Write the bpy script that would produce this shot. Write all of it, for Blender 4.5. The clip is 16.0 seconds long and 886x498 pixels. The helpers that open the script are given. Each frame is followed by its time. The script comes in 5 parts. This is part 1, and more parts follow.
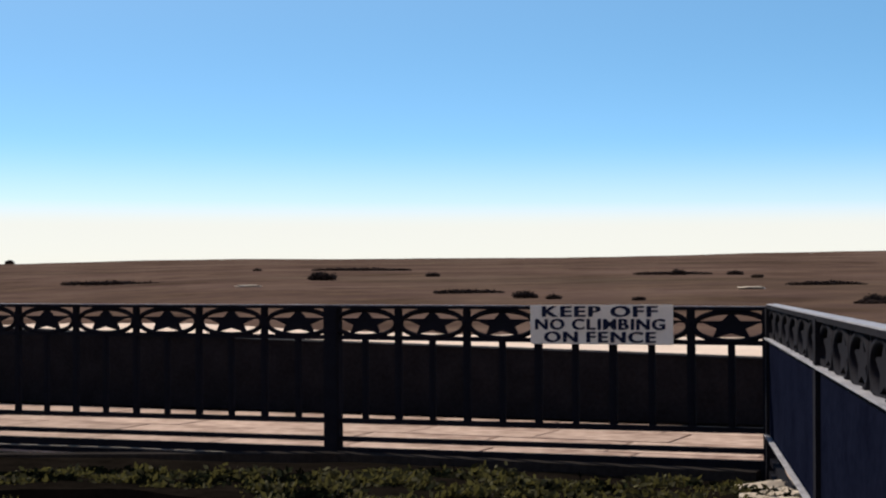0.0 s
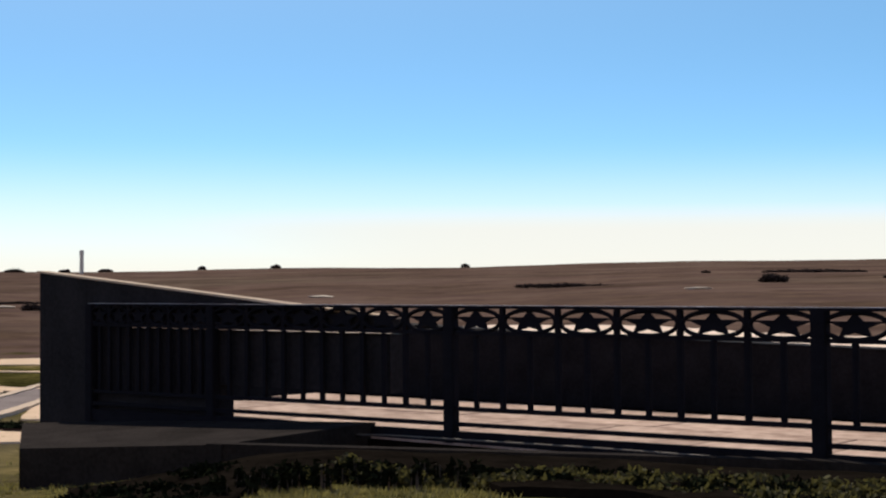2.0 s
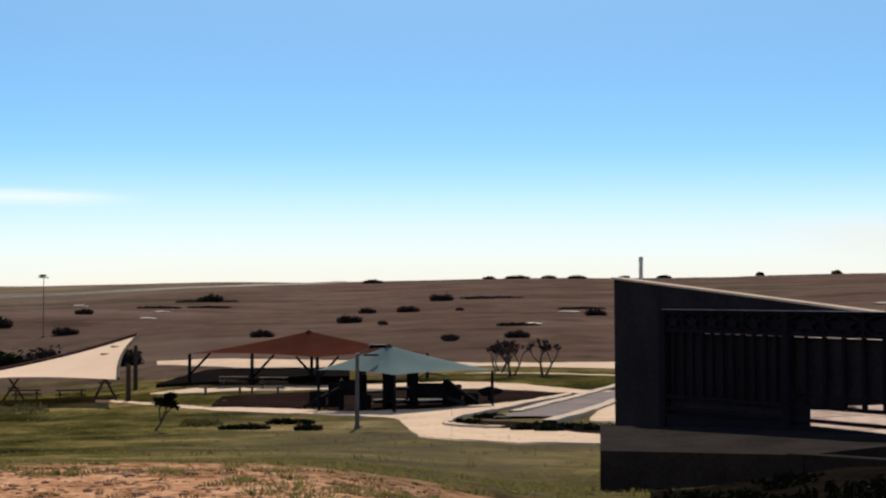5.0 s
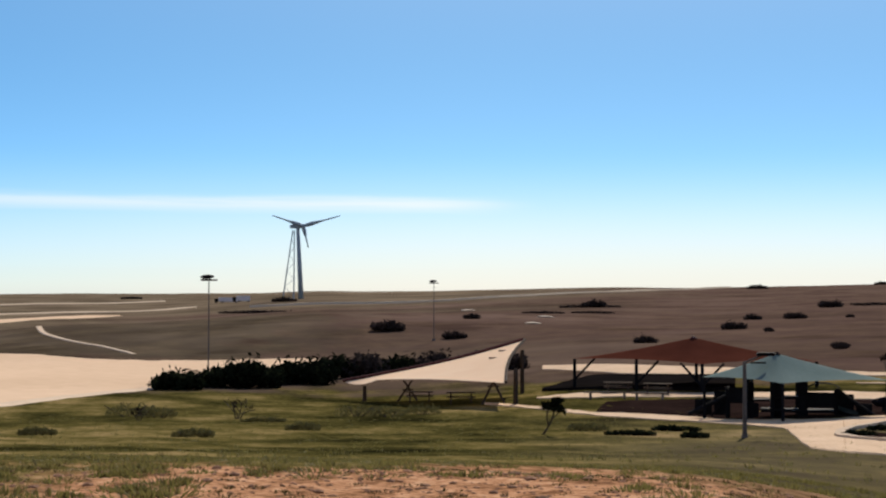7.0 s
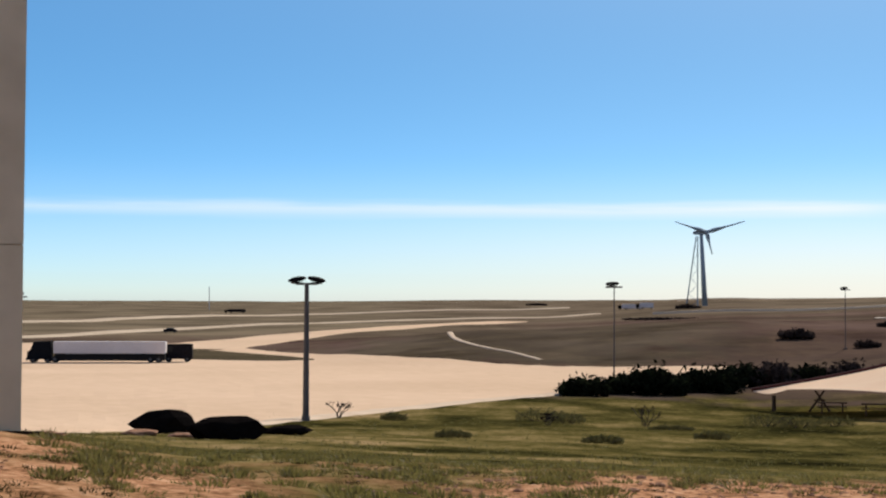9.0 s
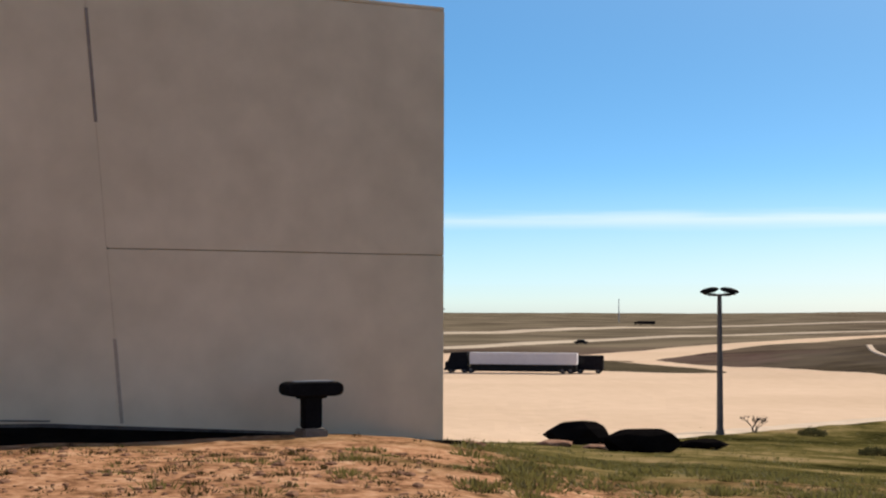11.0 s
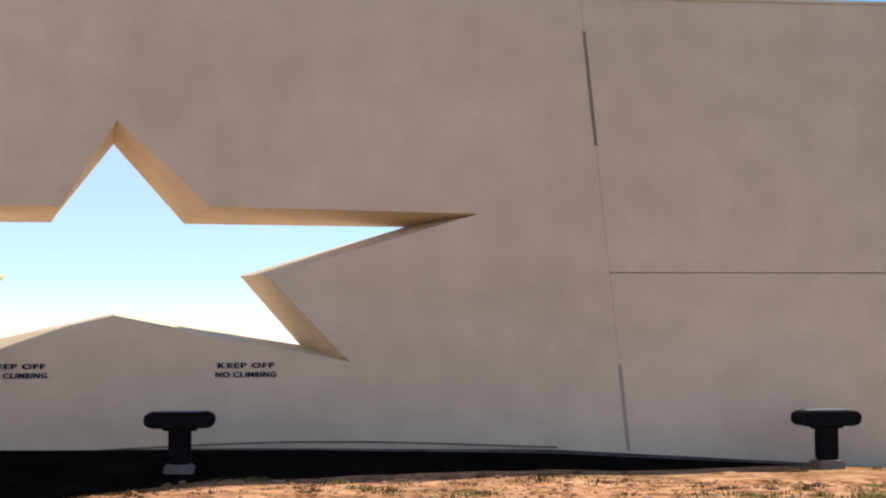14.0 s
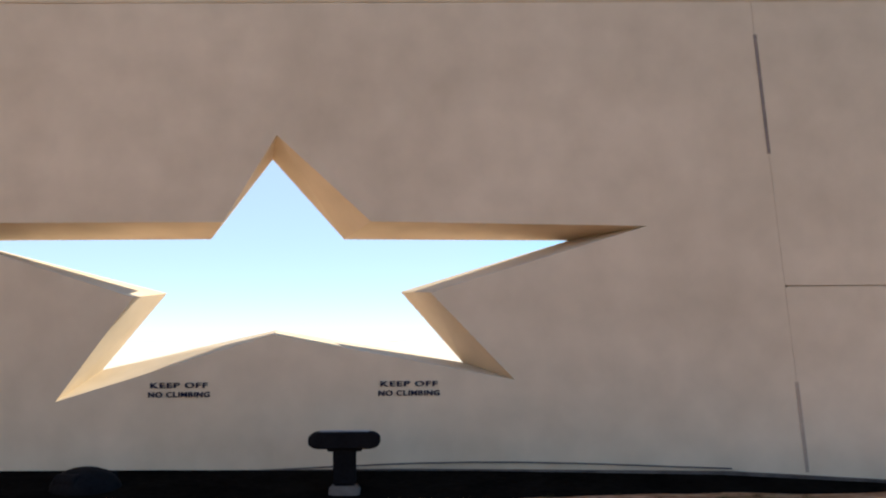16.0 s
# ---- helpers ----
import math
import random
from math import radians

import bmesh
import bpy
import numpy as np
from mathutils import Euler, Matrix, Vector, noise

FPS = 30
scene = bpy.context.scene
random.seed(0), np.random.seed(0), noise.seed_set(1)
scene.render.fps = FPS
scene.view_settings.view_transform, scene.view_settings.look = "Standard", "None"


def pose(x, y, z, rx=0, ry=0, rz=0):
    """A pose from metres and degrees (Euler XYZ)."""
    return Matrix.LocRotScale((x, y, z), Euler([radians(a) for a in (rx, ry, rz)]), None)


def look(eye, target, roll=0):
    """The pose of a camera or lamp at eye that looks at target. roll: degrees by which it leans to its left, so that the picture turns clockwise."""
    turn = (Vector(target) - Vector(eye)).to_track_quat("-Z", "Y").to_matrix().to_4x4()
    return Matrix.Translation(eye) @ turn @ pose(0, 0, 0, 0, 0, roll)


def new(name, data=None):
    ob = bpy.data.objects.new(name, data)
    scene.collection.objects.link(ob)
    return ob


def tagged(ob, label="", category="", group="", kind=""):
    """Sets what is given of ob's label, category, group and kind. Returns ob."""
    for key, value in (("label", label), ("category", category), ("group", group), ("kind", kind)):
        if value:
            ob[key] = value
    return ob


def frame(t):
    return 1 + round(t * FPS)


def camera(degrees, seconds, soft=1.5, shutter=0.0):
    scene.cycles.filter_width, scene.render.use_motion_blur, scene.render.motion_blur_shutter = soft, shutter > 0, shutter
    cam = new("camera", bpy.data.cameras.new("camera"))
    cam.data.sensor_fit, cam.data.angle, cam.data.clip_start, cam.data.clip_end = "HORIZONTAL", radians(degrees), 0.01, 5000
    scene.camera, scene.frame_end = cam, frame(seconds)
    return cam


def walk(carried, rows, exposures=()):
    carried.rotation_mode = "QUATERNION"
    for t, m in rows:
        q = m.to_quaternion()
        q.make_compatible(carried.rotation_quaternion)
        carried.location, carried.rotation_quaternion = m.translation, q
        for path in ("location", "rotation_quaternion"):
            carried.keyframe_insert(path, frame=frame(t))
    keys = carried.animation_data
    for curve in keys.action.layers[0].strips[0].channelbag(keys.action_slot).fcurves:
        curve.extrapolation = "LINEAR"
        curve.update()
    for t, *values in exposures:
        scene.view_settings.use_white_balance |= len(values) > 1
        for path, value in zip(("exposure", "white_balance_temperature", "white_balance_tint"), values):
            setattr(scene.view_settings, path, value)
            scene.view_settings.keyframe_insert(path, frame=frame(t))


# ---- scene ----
# the camera turns on the spot, held at arm's length
cam = camera(33.32, 16.0, soft=2.2)
walk(cam, [
    (0.0, pose(0.243, 0.624, 1.538, 91.322, -0.071, 0.000)),
    (0.5, pose(0.145, 0.618, 1.540, 91.317, -0.032, 3.658)),
    (1.0, pose(0.056, 0.638, 1.540, 91.349, 0.003, 8.592)),
    (1.5, pose(-0.049, 0.657, 1.539, 91.368, 0.030, 13.548)),
    (2.0, pose(-0.121, 0.661, 1.537, 91.403, 0.050, 17.166)),
    (2.5, pose(-0.192, 0.656, 1.539, 91.423, 0.071, 20.249)),
    (3.0, pose(-0.263, 0.670, 1.539, 91.465, 0.087, 23.651)),
    (3.5, pose(-0.327, 0.719, 1.537, 91.481, 0.072, 27.402)),
    (4.0, pose(-0.403, 0.755, 1.531, 91.531, 0.042, 31.227)),
    (6.5, pose(-0.299, 0.426, 1.580, 91.771, -0.121, 49.330)),
    (7.0, pose(-0.286, 0.394, 1.593, 91.815, -0.166, 53.185)),
    (7.5, pose(-0.285, 0.379, 1.604, 91.866, -0.213, 56.992)),
    (8.0, pose(-0.308, 0.357, 1.612, 91.908, -0.260, 60.875)),
    (8.5, pose(-0.352, 0.348, 1.618, 91.957, -0.283, 64.762)),
    (9.0, pose(-0.437, 0.250, 1.619, 92.017, -0.270, 68.677)),
    (11.5, pose(-1.104, 0.266, 1.591, 92.557, -0.120, 88.311)),
    (12.0, pose(-1.236, 0.247, 1.592, 92.715, -0.007, 92.126)),
    (12.5, pose(-1.415, 0.241, 1.593, 92.883, 0.140, 95.662)),
    (13.0, pose(-1.560, 0.264, 1.599, 93.010, 0.211, 98.912)),
    (13.5, pose(-1.529, 0.283, 1.625, 93.090, 0.209, 101.658)),
    (14.0, pose(-1.445, 0.261, 1.663, 93.110, 0.177, 103.871)),
    (14.5, pose(-1.449, 0.165, 1.698, 93.155, 0.181, 105.519)),
    (15.0, pose(-1.564, 0.054, 1.718, 93.271, 0.197, 107.114)),
    (15.5, pose(-1.674, -0.050, 1.725, 93.425, 0.287, 108.251)),
    (16.0, pose(-1.762, -0.161, 1.731, 93.529, 0.401, 109.020)),
], exposures=[(0.0, 0.24, 6500, 10), (4.0, 0.22, 6500, 10), (6.5, 0.16, 6500, 10), (9.0, 0.14, 6500, 10), (11.5, 0.33, 6600, 10), (12.5, 0.58, 6550, 9), (13.0, 0.8, 6450, 10), (13.5, 0.98, 6450, 10), (14.5, 0.98, 6450, 9), (16.0, 0.97, 6500, 8)])

# ---- light ----
SUN_BEARING, SUN_HEIGHT = 38.0, 36.0  # degrees to the left of +y, degrees over the horizon
world = bpy.data.worlds.new("sky")
scene.world = world
world.use_nodes = True
wn, wl = world.node_tree.nodes, world.node_tree.links
wn.clear()
w_out = wn.new("ShaderNodeOutputWorld")
w_bg = wn.new("ShaderNodeBackground")
w_bg.inputs["Strength"].default_value = 0.115
w_co = wn.new("ShaderNodeTexCoord")
w_map = wn.new("ShaderNodeMapping")
w_map.inputs["Scale"].default_value = (1, 1, 3.1)
w_sky = wn.new("ShaderNodeTexSky")
w_sky.sky_type = "NISHITA"
w_sky.sun_disc = False
w_sky.sun_elevation = radians(66)
w_sky.sun_rotation = radians(-SUN_BEARING)
w_sky.altitude = 900
w_sky.air_density = 1.0
w_sky.dust_density = 0.7
w_sky.ozone_density = 1.6
wl.new(w_co.outputs["Generated"], w_map.inputs["Vector"])
wl.new(w_map.outputs["Vector"], w_sky.inputs["Vector"])
# a thin streak of high cloud
w_sep = wn.new("ShaderNodeSeparateXYZ")
wl.new(w_co.outputs["Generated"], w_sep.inputs["Vector"])
w_stretch = wn.new("ShaderNodeMapping")
w_stretch.inputs["Scale"].default_value = (3, 3, 60)
w_noise = wn.new("ShaderNodeTexNoise")
w_noise.inputs["Scale"].default_value = 2.2
w_noise.inputs["Detail"].default_value = 5
wl.new(w_co.outputs["Generated"], w_stretch.inputs["Vector"])
wl.new(w_stretch.outputs["Vector"], w_noise.inputs["Vector"])


def w_math(op, a, b=None, c=None):
    n = wn.new("ShaderNodeMath")
    n.operation = op
    for k, v in enumerate((a, b, c)):
        if v is None:
            continue
        if isinstance(v, (int, float)):
            n.inputs[k].default_value = v
        else:
            wl.new(v, n.inputs[k])
    return n.outputs[0]


def w_range(v, a, b, lo=0.0, hi=1.0):
    n = wn.new("ShaderNodeMapRange")
    n.interpolation_type = "SMOOTHSTEP"
    wl.new(v, n.inputs["Value"])
    for k, x in (("From Min", a), ("From Max", b), ("To Min", lo), ("To Max", hi)):
        n.inputs[k].default_value = x
    return n.outputs["Result"]


wobble = w_math("MULTIPLY_ADD", w_noise.outputs["Fac"], 0.008, 0.0575)
off = w_math("ABSOLUTE", w_math("SUBTRACT", w_sep.outputs["Z"], wobble))
band = w_range(off, 0.0, 0.008, 1.0, 0.0)
west = w_range(w_sep.outputs["X"], -0.81, -0.755, 1.0, 0.0)
west = w_math("MULTIPLY", west, w_range(w_sep.outputs["Y"], -0.24, -0.1))
haze = w_range(w_sep.outputs["Z"], 0.0, 0.1, 1.0, 0.0)
bank = w_range(w_sep.outputs["Z"], 0.036, 0.07, 1.0, 0.0)
sunward = w_range(w_sep.outputs["Y"], 0.74, 0.97)
ahead = w_range(w_sep.outputs["Y"], -0.4, 0.85, 0.5, 1.0)
cloud = w_math("MULTIPLY", w_math("MULTIPLY", band, west), w_range(w_noise.outputs["Fac"], 0.3, 0.6, 0.42, 0.85))
veil = w_math("MAXIMUM", w_math("MULTIPLY", w_math("MULTIPLY", haze, ahead), 0.92), w_math("MULTIPLY", w_math("MULTIPLY", bank, sunward), 0.94))
veil = w_math("MAXIMUM", veil, w_range(w_sep.outputs["Y"], -0.33, -0.14, 0.5, 0.0))
w_mix = wn.new("ShaderNodeMixRGB")
w_mix.inputs["Color2"].default_value = (6.9, 6.75, 6.15, 1)
wl.new(veil, w_mix.inputs["Fac"])
w_top = wn.new("ShaderNodeMixRGB")
w_top.inputs["Color2"].default_value = (7.2, 7.7, 8.0, 1)
wl.new(cloud, w_top.inputs["Fac"])
w_hue = wn.new("ShaderNodeHueSaturation")
w_hue.inputs["Hue"].default_value = 0.4815
w_hue.inputs["Saturation"].default_value = 1.16
w_hue.inputs["Value"].default_value = 1.4
wl.new(w_sky.outputs["Color"], w_hue.inputs["Color"])
wl.new(w_hue.outputs["Color"], w_mix.inputs["Color1"])
wl.new(w_mix.outputs["Color"], w_top.inputs["Color1"])
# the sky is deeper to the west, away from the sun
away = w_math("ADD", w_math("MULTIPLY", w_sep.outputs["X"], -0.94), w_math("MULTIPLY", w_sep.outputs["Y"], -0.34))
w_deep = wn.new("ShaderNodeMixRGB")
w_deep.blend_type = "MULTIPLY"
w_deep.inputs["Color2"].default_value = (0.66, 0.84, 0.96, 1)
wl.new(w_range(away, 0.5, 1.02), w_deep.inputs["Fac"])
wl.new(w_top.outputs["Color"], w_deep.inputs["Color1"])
# a clear sky darkens towards the zenith
w_zenith = wn.new("ShaderNodeMixRGB")
w_zenith.blend_type = "MULTIPLY"
w_zenith.inputs["Color2"].default_value = (0.3, 0.36, 0.46, 1)
wl.new(w_range(w_sep.outputs["Z"], 0.2, 0.8), w_zenith.inputs["Fac"])
w_south = wn.new("ShaderNodeMixRGB")
w_south.blend_type = "MULTIPLY"
w_south.inputs["Color2"].default_value = (0.9, 0.8, 0.87, 1)
wl.new(w_range(w_sep.outputs["Y"], -0.33, -0.14, 1.0, 0.0), w_south.inputs["Fac"])
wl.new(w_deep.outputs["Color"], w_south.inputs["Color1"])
wl.new(w_south.outputs["Color"], w_zenith.inputs["Color1"])
wl.new(w_zenith.outputs["Color"], w_bg.inputs["Color"])
wl.new(w_bg.outputs["Background"], w_out.inputs["Surface"])

sun_data = bpy.data.lights.new("sun", "SUN")
sun_data.energy, sun_data.angle, sun_data.color = 5.0, radians(0.55), (1.0, 0.885, 0.73)
sun = new("sun", sun_data)
_b, _h = radians(SUN_BEARING), radians(SUN_HEIGHT)
sun.matrix_world = look((-math.sin(_b) * math.cos(_h) * 50, math.cos(_b) * math.cos(_h) * 50, math.sin(_h) * 50), (0, 0, 0))


# ---- materials ----
def material(name, dark, light, rough=0.8, metal=0.0, scale=4.0, fine=40.0, bump=0.2, spec=0.15, stretch=(1, 1, 1), vary=0.0, local=False):
    """Two tones broken up by coarse stains and fine grain, with relief."""
    m = bpy.data.materials.new(name)
    m.use_nodes = True
    nd, ln = m.node_tree.nodes, m.node_tree.links
    p = nd["Principled BSDF"]
    co = nd.new("ShaderNodeTexCoord")
    mp = nd.new("ShaderNodeMapping")
    mp.inputs["Scale"].default_value = stretch
    ln.new(co.outputs["Object"], mp.inputs["Vector"])
    a, b = nd.new("ShaderNodeTexNoise"), nd.new("ShaderNodeTexNoise")
    a.inputs["Scale"].default_value, b.inputs["Scale"].default_value = scale, fine
    a.inputs["Detail"].default_value, b.inputs["Detail"].default_value = 5, 3
    ln.new(mp.outputs["Vector"], a.inputs["Vector"])
    ln.new(mp.outputs["Vector"], b.inputs["Vector"])
    mixf = nd.new("ShaderNodeMath")
    mixf.operation = "MULTIPLY_ADD"
    mixf.inputs[1].default_value = 0.45
    ln.new(b.outputs["Fac"], mixf.inputs[0])
    half = nd.new("ShaderNodeMath")
    half.operation = "MULTIPLY"
    half.inputs[1].default_value = 0.55
    ln.new(a.outputs["Fac"], half.inputs[0])
    ln.new(half.outputs[0], mixf.inputs[2])
    ramp = nd.new("ShaderNodeValToRGB")
    ramp.color_ramp.elements[0].position, ramp.color_ramp.elements[1].position = 0.33, 0.67
    ramp.color_ramp.elements[0].color, ramp.color_ramp.elements[1].color = (*dark, 1), (*light, 1)
    ln.new(mixf.outputs[0], ramp.inputs["Fac"])
    colour = ramp.outputs["Color"]
    if vary:
        info = nd.new("ShaderNodeObjectInfo" if not local else "ShaderNodeNewGeometry")
        hs = nd.new("ShaderNodeHueSaturation")
        rg = nd.new("ShaderNodeMapRange")
        rg.inputs["To Min"].default_value, rg.inputs["To Max"].default_value = 1 - vary, 1 + vary
        ln.new(info.outputs["Random" if not local else "Random Per Island"], rg.inputs["Value"])
        ln.new(rg.outputs["Result"], hs.inputs["Value"])
        ln.new(colour, hs.inputs["Color"])
        colour = hs.outputs["Color"]
    ln.new(colour, p.inputs["Base Color"])
    p.inputs["Roughness"].default_value, p.inputs["Metallic"].default_value = rough, metal
    p.inputs["Specular IOR Level"].default_value = spec
    if bump:
        bp = nd.new("ShaderNodeBump")
        bp.inputs["Strength"].default_value = bump
        bp.inputs["Distance"].default_value = 0.02
        ln.new(mixf.outputs[0], bp.inputs["Height"])
        ln.new(bp.outputs["Normal"], p.inputs["Normal"])
    return m


IRON = material("black painted iron", (0.0085, 0.0085, 0.012), (0.0145, 0.0145, 0.020), 0.85, 0.0, 6, 60, 0.1, spec=0.02)
# pale tone painting the glint on rail tops; also the flood lights' top edge
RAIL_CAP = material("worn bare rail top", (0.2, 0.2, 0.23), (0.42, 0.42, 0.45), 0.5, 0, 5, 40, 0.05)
# wing wall face: near-black because its shade is coloured in
STONE_SHADE = material("charcoal stone", (0.0135, 0.013, 0.0155), (0.03, 0.0285, 0.033), 0.9, 0, 1.2, 14, 0.4, spec=0.03)
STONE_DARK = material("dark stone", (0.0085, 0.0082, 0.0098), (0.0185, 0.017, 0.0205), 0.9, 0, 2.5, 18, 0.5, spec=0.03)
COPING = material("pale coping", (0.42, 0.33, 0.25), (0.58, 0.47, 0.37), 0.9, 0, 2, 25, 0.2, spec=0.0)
CONCRETE = material("paving concrete", (0.46, 0.33, 0.22), (0.62, 0.46, 0.325), 0.9, 0, 0.35, 4, 0.1, spec=0.02)
LOT = material("pale lot", (0.56, 0.41, 0.285), (0.67, 0.5, 0.36), 0.9, 0, 0.03, 0.6, 0.05, spec=0.0)
ROAD = material("highway", (0.42, 0.34, 0.26), (0.52, 0.43, 0.33), 0.9, 0, 0.02, 0.4, 0.05, spec=0.0)
# near-black: the shade over ledge and planter wall is put into the colour
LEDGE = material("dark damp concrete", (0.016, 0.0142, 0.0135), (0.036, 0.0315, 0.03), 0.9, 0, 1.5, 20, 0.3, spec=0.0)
PALE_STEEL = material("pale steel", (0.32, 0.33, 0.35), (0.45, 0.46, 0.48), 0.5, 0, 0.5, 8, 0.02)
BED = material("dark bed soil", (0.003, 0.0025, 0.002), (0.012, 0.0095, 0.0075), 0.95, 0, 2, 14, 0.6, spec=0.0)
KERB = material("kerb concrete", (0.1, 0.088, 0.08), (0.17, 0.15, 0.135), 0.9, 0, 1.5, 20, 0.3)
WALL = material("cast wall", (0.545, 0.46, 0.335), (0.72, 0.61, 0.455), 0.92, 0, 0.35, 2.2, 0.03, spec=0.05)
FLATS = material("pale flats", (0.6, 0.54, 0.47), (0.72, 0.66, 0.58), 0.95, 0, 0.01, 0.2, 0, spec=0.0)
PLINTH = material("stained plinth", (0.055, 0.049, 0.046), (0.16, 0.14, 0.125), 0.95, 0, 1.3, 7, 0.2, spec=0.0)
JOINT = material("grey joint filler", (0.38, 0.3, 0.22), (0.5, 0.4, 0.3), 0.9, 0, 2, 12, 0.1)
NAVY = material("dark navy sheet", (0.0032, 0.0042, 0.0105), (0.0075, 0.0095, 0.021), 0.85, 0, 2, 20, 0.05, spec=0.0)
SEALANT = material("dark joint", (0.19, 0.16, 0.14), (0.3, 0.25, 0.215), 0.8, 0, 4, 30, 0.1)
STAIN = material("faded joint", (0.34, 0.28, 0.22), (0.46, 0.38, 0.3), 0.85, 0, 4, 30, 0.1)
LINE = material("pale kerb line", (0.52, 0.41, 0.31), (0.64, 0.52, 0.4), 0.9, 0, 0.5, 4, 0, spec=0.0)
ENAMEL = material("white enamel", (0.82, 0.75, 0.66), (0.92, 0.85, 0.75), 0.5, 0, 2, 20, 0.02)
INK = material("navy lettering", (0.008, 0.01, 0.03), (0.015, 0.018, 0.05), 0.5, 0, 5, 40, 0)
BLACK = material("black metal", (0.004, 0.004, 0.005), (0.01, 0.01, 0.012), 0.75, 0, 5, 40, 0.1, spec=0.05)
CLOTH = material("cream fabric", (0.88, 0.64, 0.46), (0.96, 0.75, 0.56), 0.85, 0, 0.4, 8, 0.05, spec=0.0)
TEAL = material("teal fabric", (0.13, 0.185, 0.18), (0.2, 0.26, 0.25), 0.8, 0, 0.5, 8, 0.05, spec=0.0)
RED = material("rust red fabric", (0.058, 0.02, 0.0135), (0.092, 0.031, 0.021), 0.8, 0, 0.5, 8, 0.05, spec=0.0)
MAROON = material("maroon edging", (0.06, 0.015, 0.015), (0.1, 0.03, 0.025), 0.7, 0, 2, 20, 0.05)
STEEL = material("grey steel", (0.07, 0.065, 0.065), (0.125, 0.115, 0.112), 0.6, 0.1, 2, 20, 0.05)
TURBINE = material("turbine grey", (0.2, 0.26, 0.32), (0.27, 0.34, 0.41), 0.6, 0, 0.2, 3, 0)
TIMBER = material("weathered timber", (0.03, 0.023, 0.019), (0.085, 0.064, 0.052), 0.9, 0, 3, 30, 0.3, spec=0.03, stretch=(1, 1, 0.15))
PLAY = material("play frame paint", (0.0045, 0.005, 0.007), (0.011, 0.0125, 0.0165), 0.75, 0, 2, 20, 0.05, spec=0.04)
PLASTIC = material("dull plastic", (0.03, 0.05, 0.06), (0.07, 0.1, 0.11), 0.5, 0, 2, 20, 0)
TRAILER = material("trailer white", (0.56, 0.52, 0.53), (0.68, 0.64, 0.64), 0.6, 0, 0.3, 4, 0)
RUBBER = material("rubber", (0.008, 0.008, 0.008), (0.018, 0.018, 0.018), 0.9, 0, 4, 30, 0.1)
BARK = material("grey bark", (0.04, 0.032, 0.026), (0.1, 0.082, 0.068), 0.95, 0, 4, 30, 0.5, stretch=(1, 1, 0.25))
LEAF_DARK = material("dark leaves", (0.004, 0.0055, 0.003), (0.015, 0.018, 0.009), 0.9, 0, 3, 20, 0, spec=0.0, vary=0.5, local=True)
LEAF = material("bed leaves", (0.014, 0.0145, 0.005), (0.075, 0.068, 0.03), 0.8, 0, 3, 20, 0, spec=0.03, vary=0.8, local=True)
LEAF_BRUSH = material("scrub leaves", (0.02, 0.0145, 0.0125), (0.047, 0.035, 0.03), 0.9, 0, 3, 20, 0, spec=0.0, vary=0.4, local=True)
BLADE = material("grass blades", (0.06, 0.056, 0.018), (0.2, 0.165, 0.062), 0.7, 0, 0.6, 6, 0, vary=0.5, local=True)
ROCK = material("pale limestone", (0.38, 0.32, 0.25), (0.58, 0.5, 0.41), 0.95, 0, 3, 20, 0.5, vary=0.2)
ROCK_RED = material("reddish stone", (0.1, 0.046, 0.026), (0.33, 0.18, 0.11), 0.95, 0, 3, 20, 0.5, vary=0.3, local=True)
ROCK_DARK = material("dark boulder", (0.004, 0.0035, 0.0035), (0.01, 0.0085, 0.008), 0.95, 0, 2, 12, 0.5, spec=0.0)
LEAF_SAGE = material("sage leaves", (0.045, 0.046, 0.019), (0.12, 0.112, 0.05), 0.9, 0, 2, 15, 0, spec=0.0, vary=0.4, local=True)
MEDIAN = material("dry median grass", (0.055, 0.045, 0.028), (0.11, 0.088, 0.056), 0.95, 0, 0.05, 0.6, 0.1, spec=0.0)
LEAF_DRY = material("dry leaves", (0.026, 0.02, 0.01), (0.075, 0.055, 0.028), 0.9, 0, 3, 20, 0, spec=0.0, vary=0.4, local=True)
LEAF_HILL = material("dry hill scrub", (0.028, 0.02, 0.017), (0.055, 0.04, 0.034), 0.9, 0, 3, 20, 0, spec=0.0, vary=0.3, local=True)
COURT = material("sunlit pale paving", (0.6, 0.48, 0.39), (0.74, 0.61, 0.51), 0.9, 0, 0.35, 4, 0.1, spec=0.0)
# near-black tone for the shade below the red canopy
SHADE_PAD = material("black rubber crumb", (0.005, 0.0045, 0.0045), (0.013, 0.011, 0.011), 0.95, 0, 0.5, 8, 0.3, spec=0.0)
RAMP = material("grey ramp concrete", (0.16, 0.135, 0.13), (0.24, 0.205, 0.195), 0.9, 0, 0.5, 6, 0.1, spec=0.0)
PAVER = material("pinkish concrete slab", (0.2, 0.13, 0.1), (0.56, 0.42, 0.34), 0.9, 0, 0.9, 5, 0.15, spec=0.02, vary=0.12)
# bark brown, darkened further for the shade around the play structures
MULCH = material("bark mulch", (0.008, 0.005, 0.0045), (0.027, 0.0165, 0.0145), 0.95, 0, 0.4, 5, 0.4, spec=0.0)


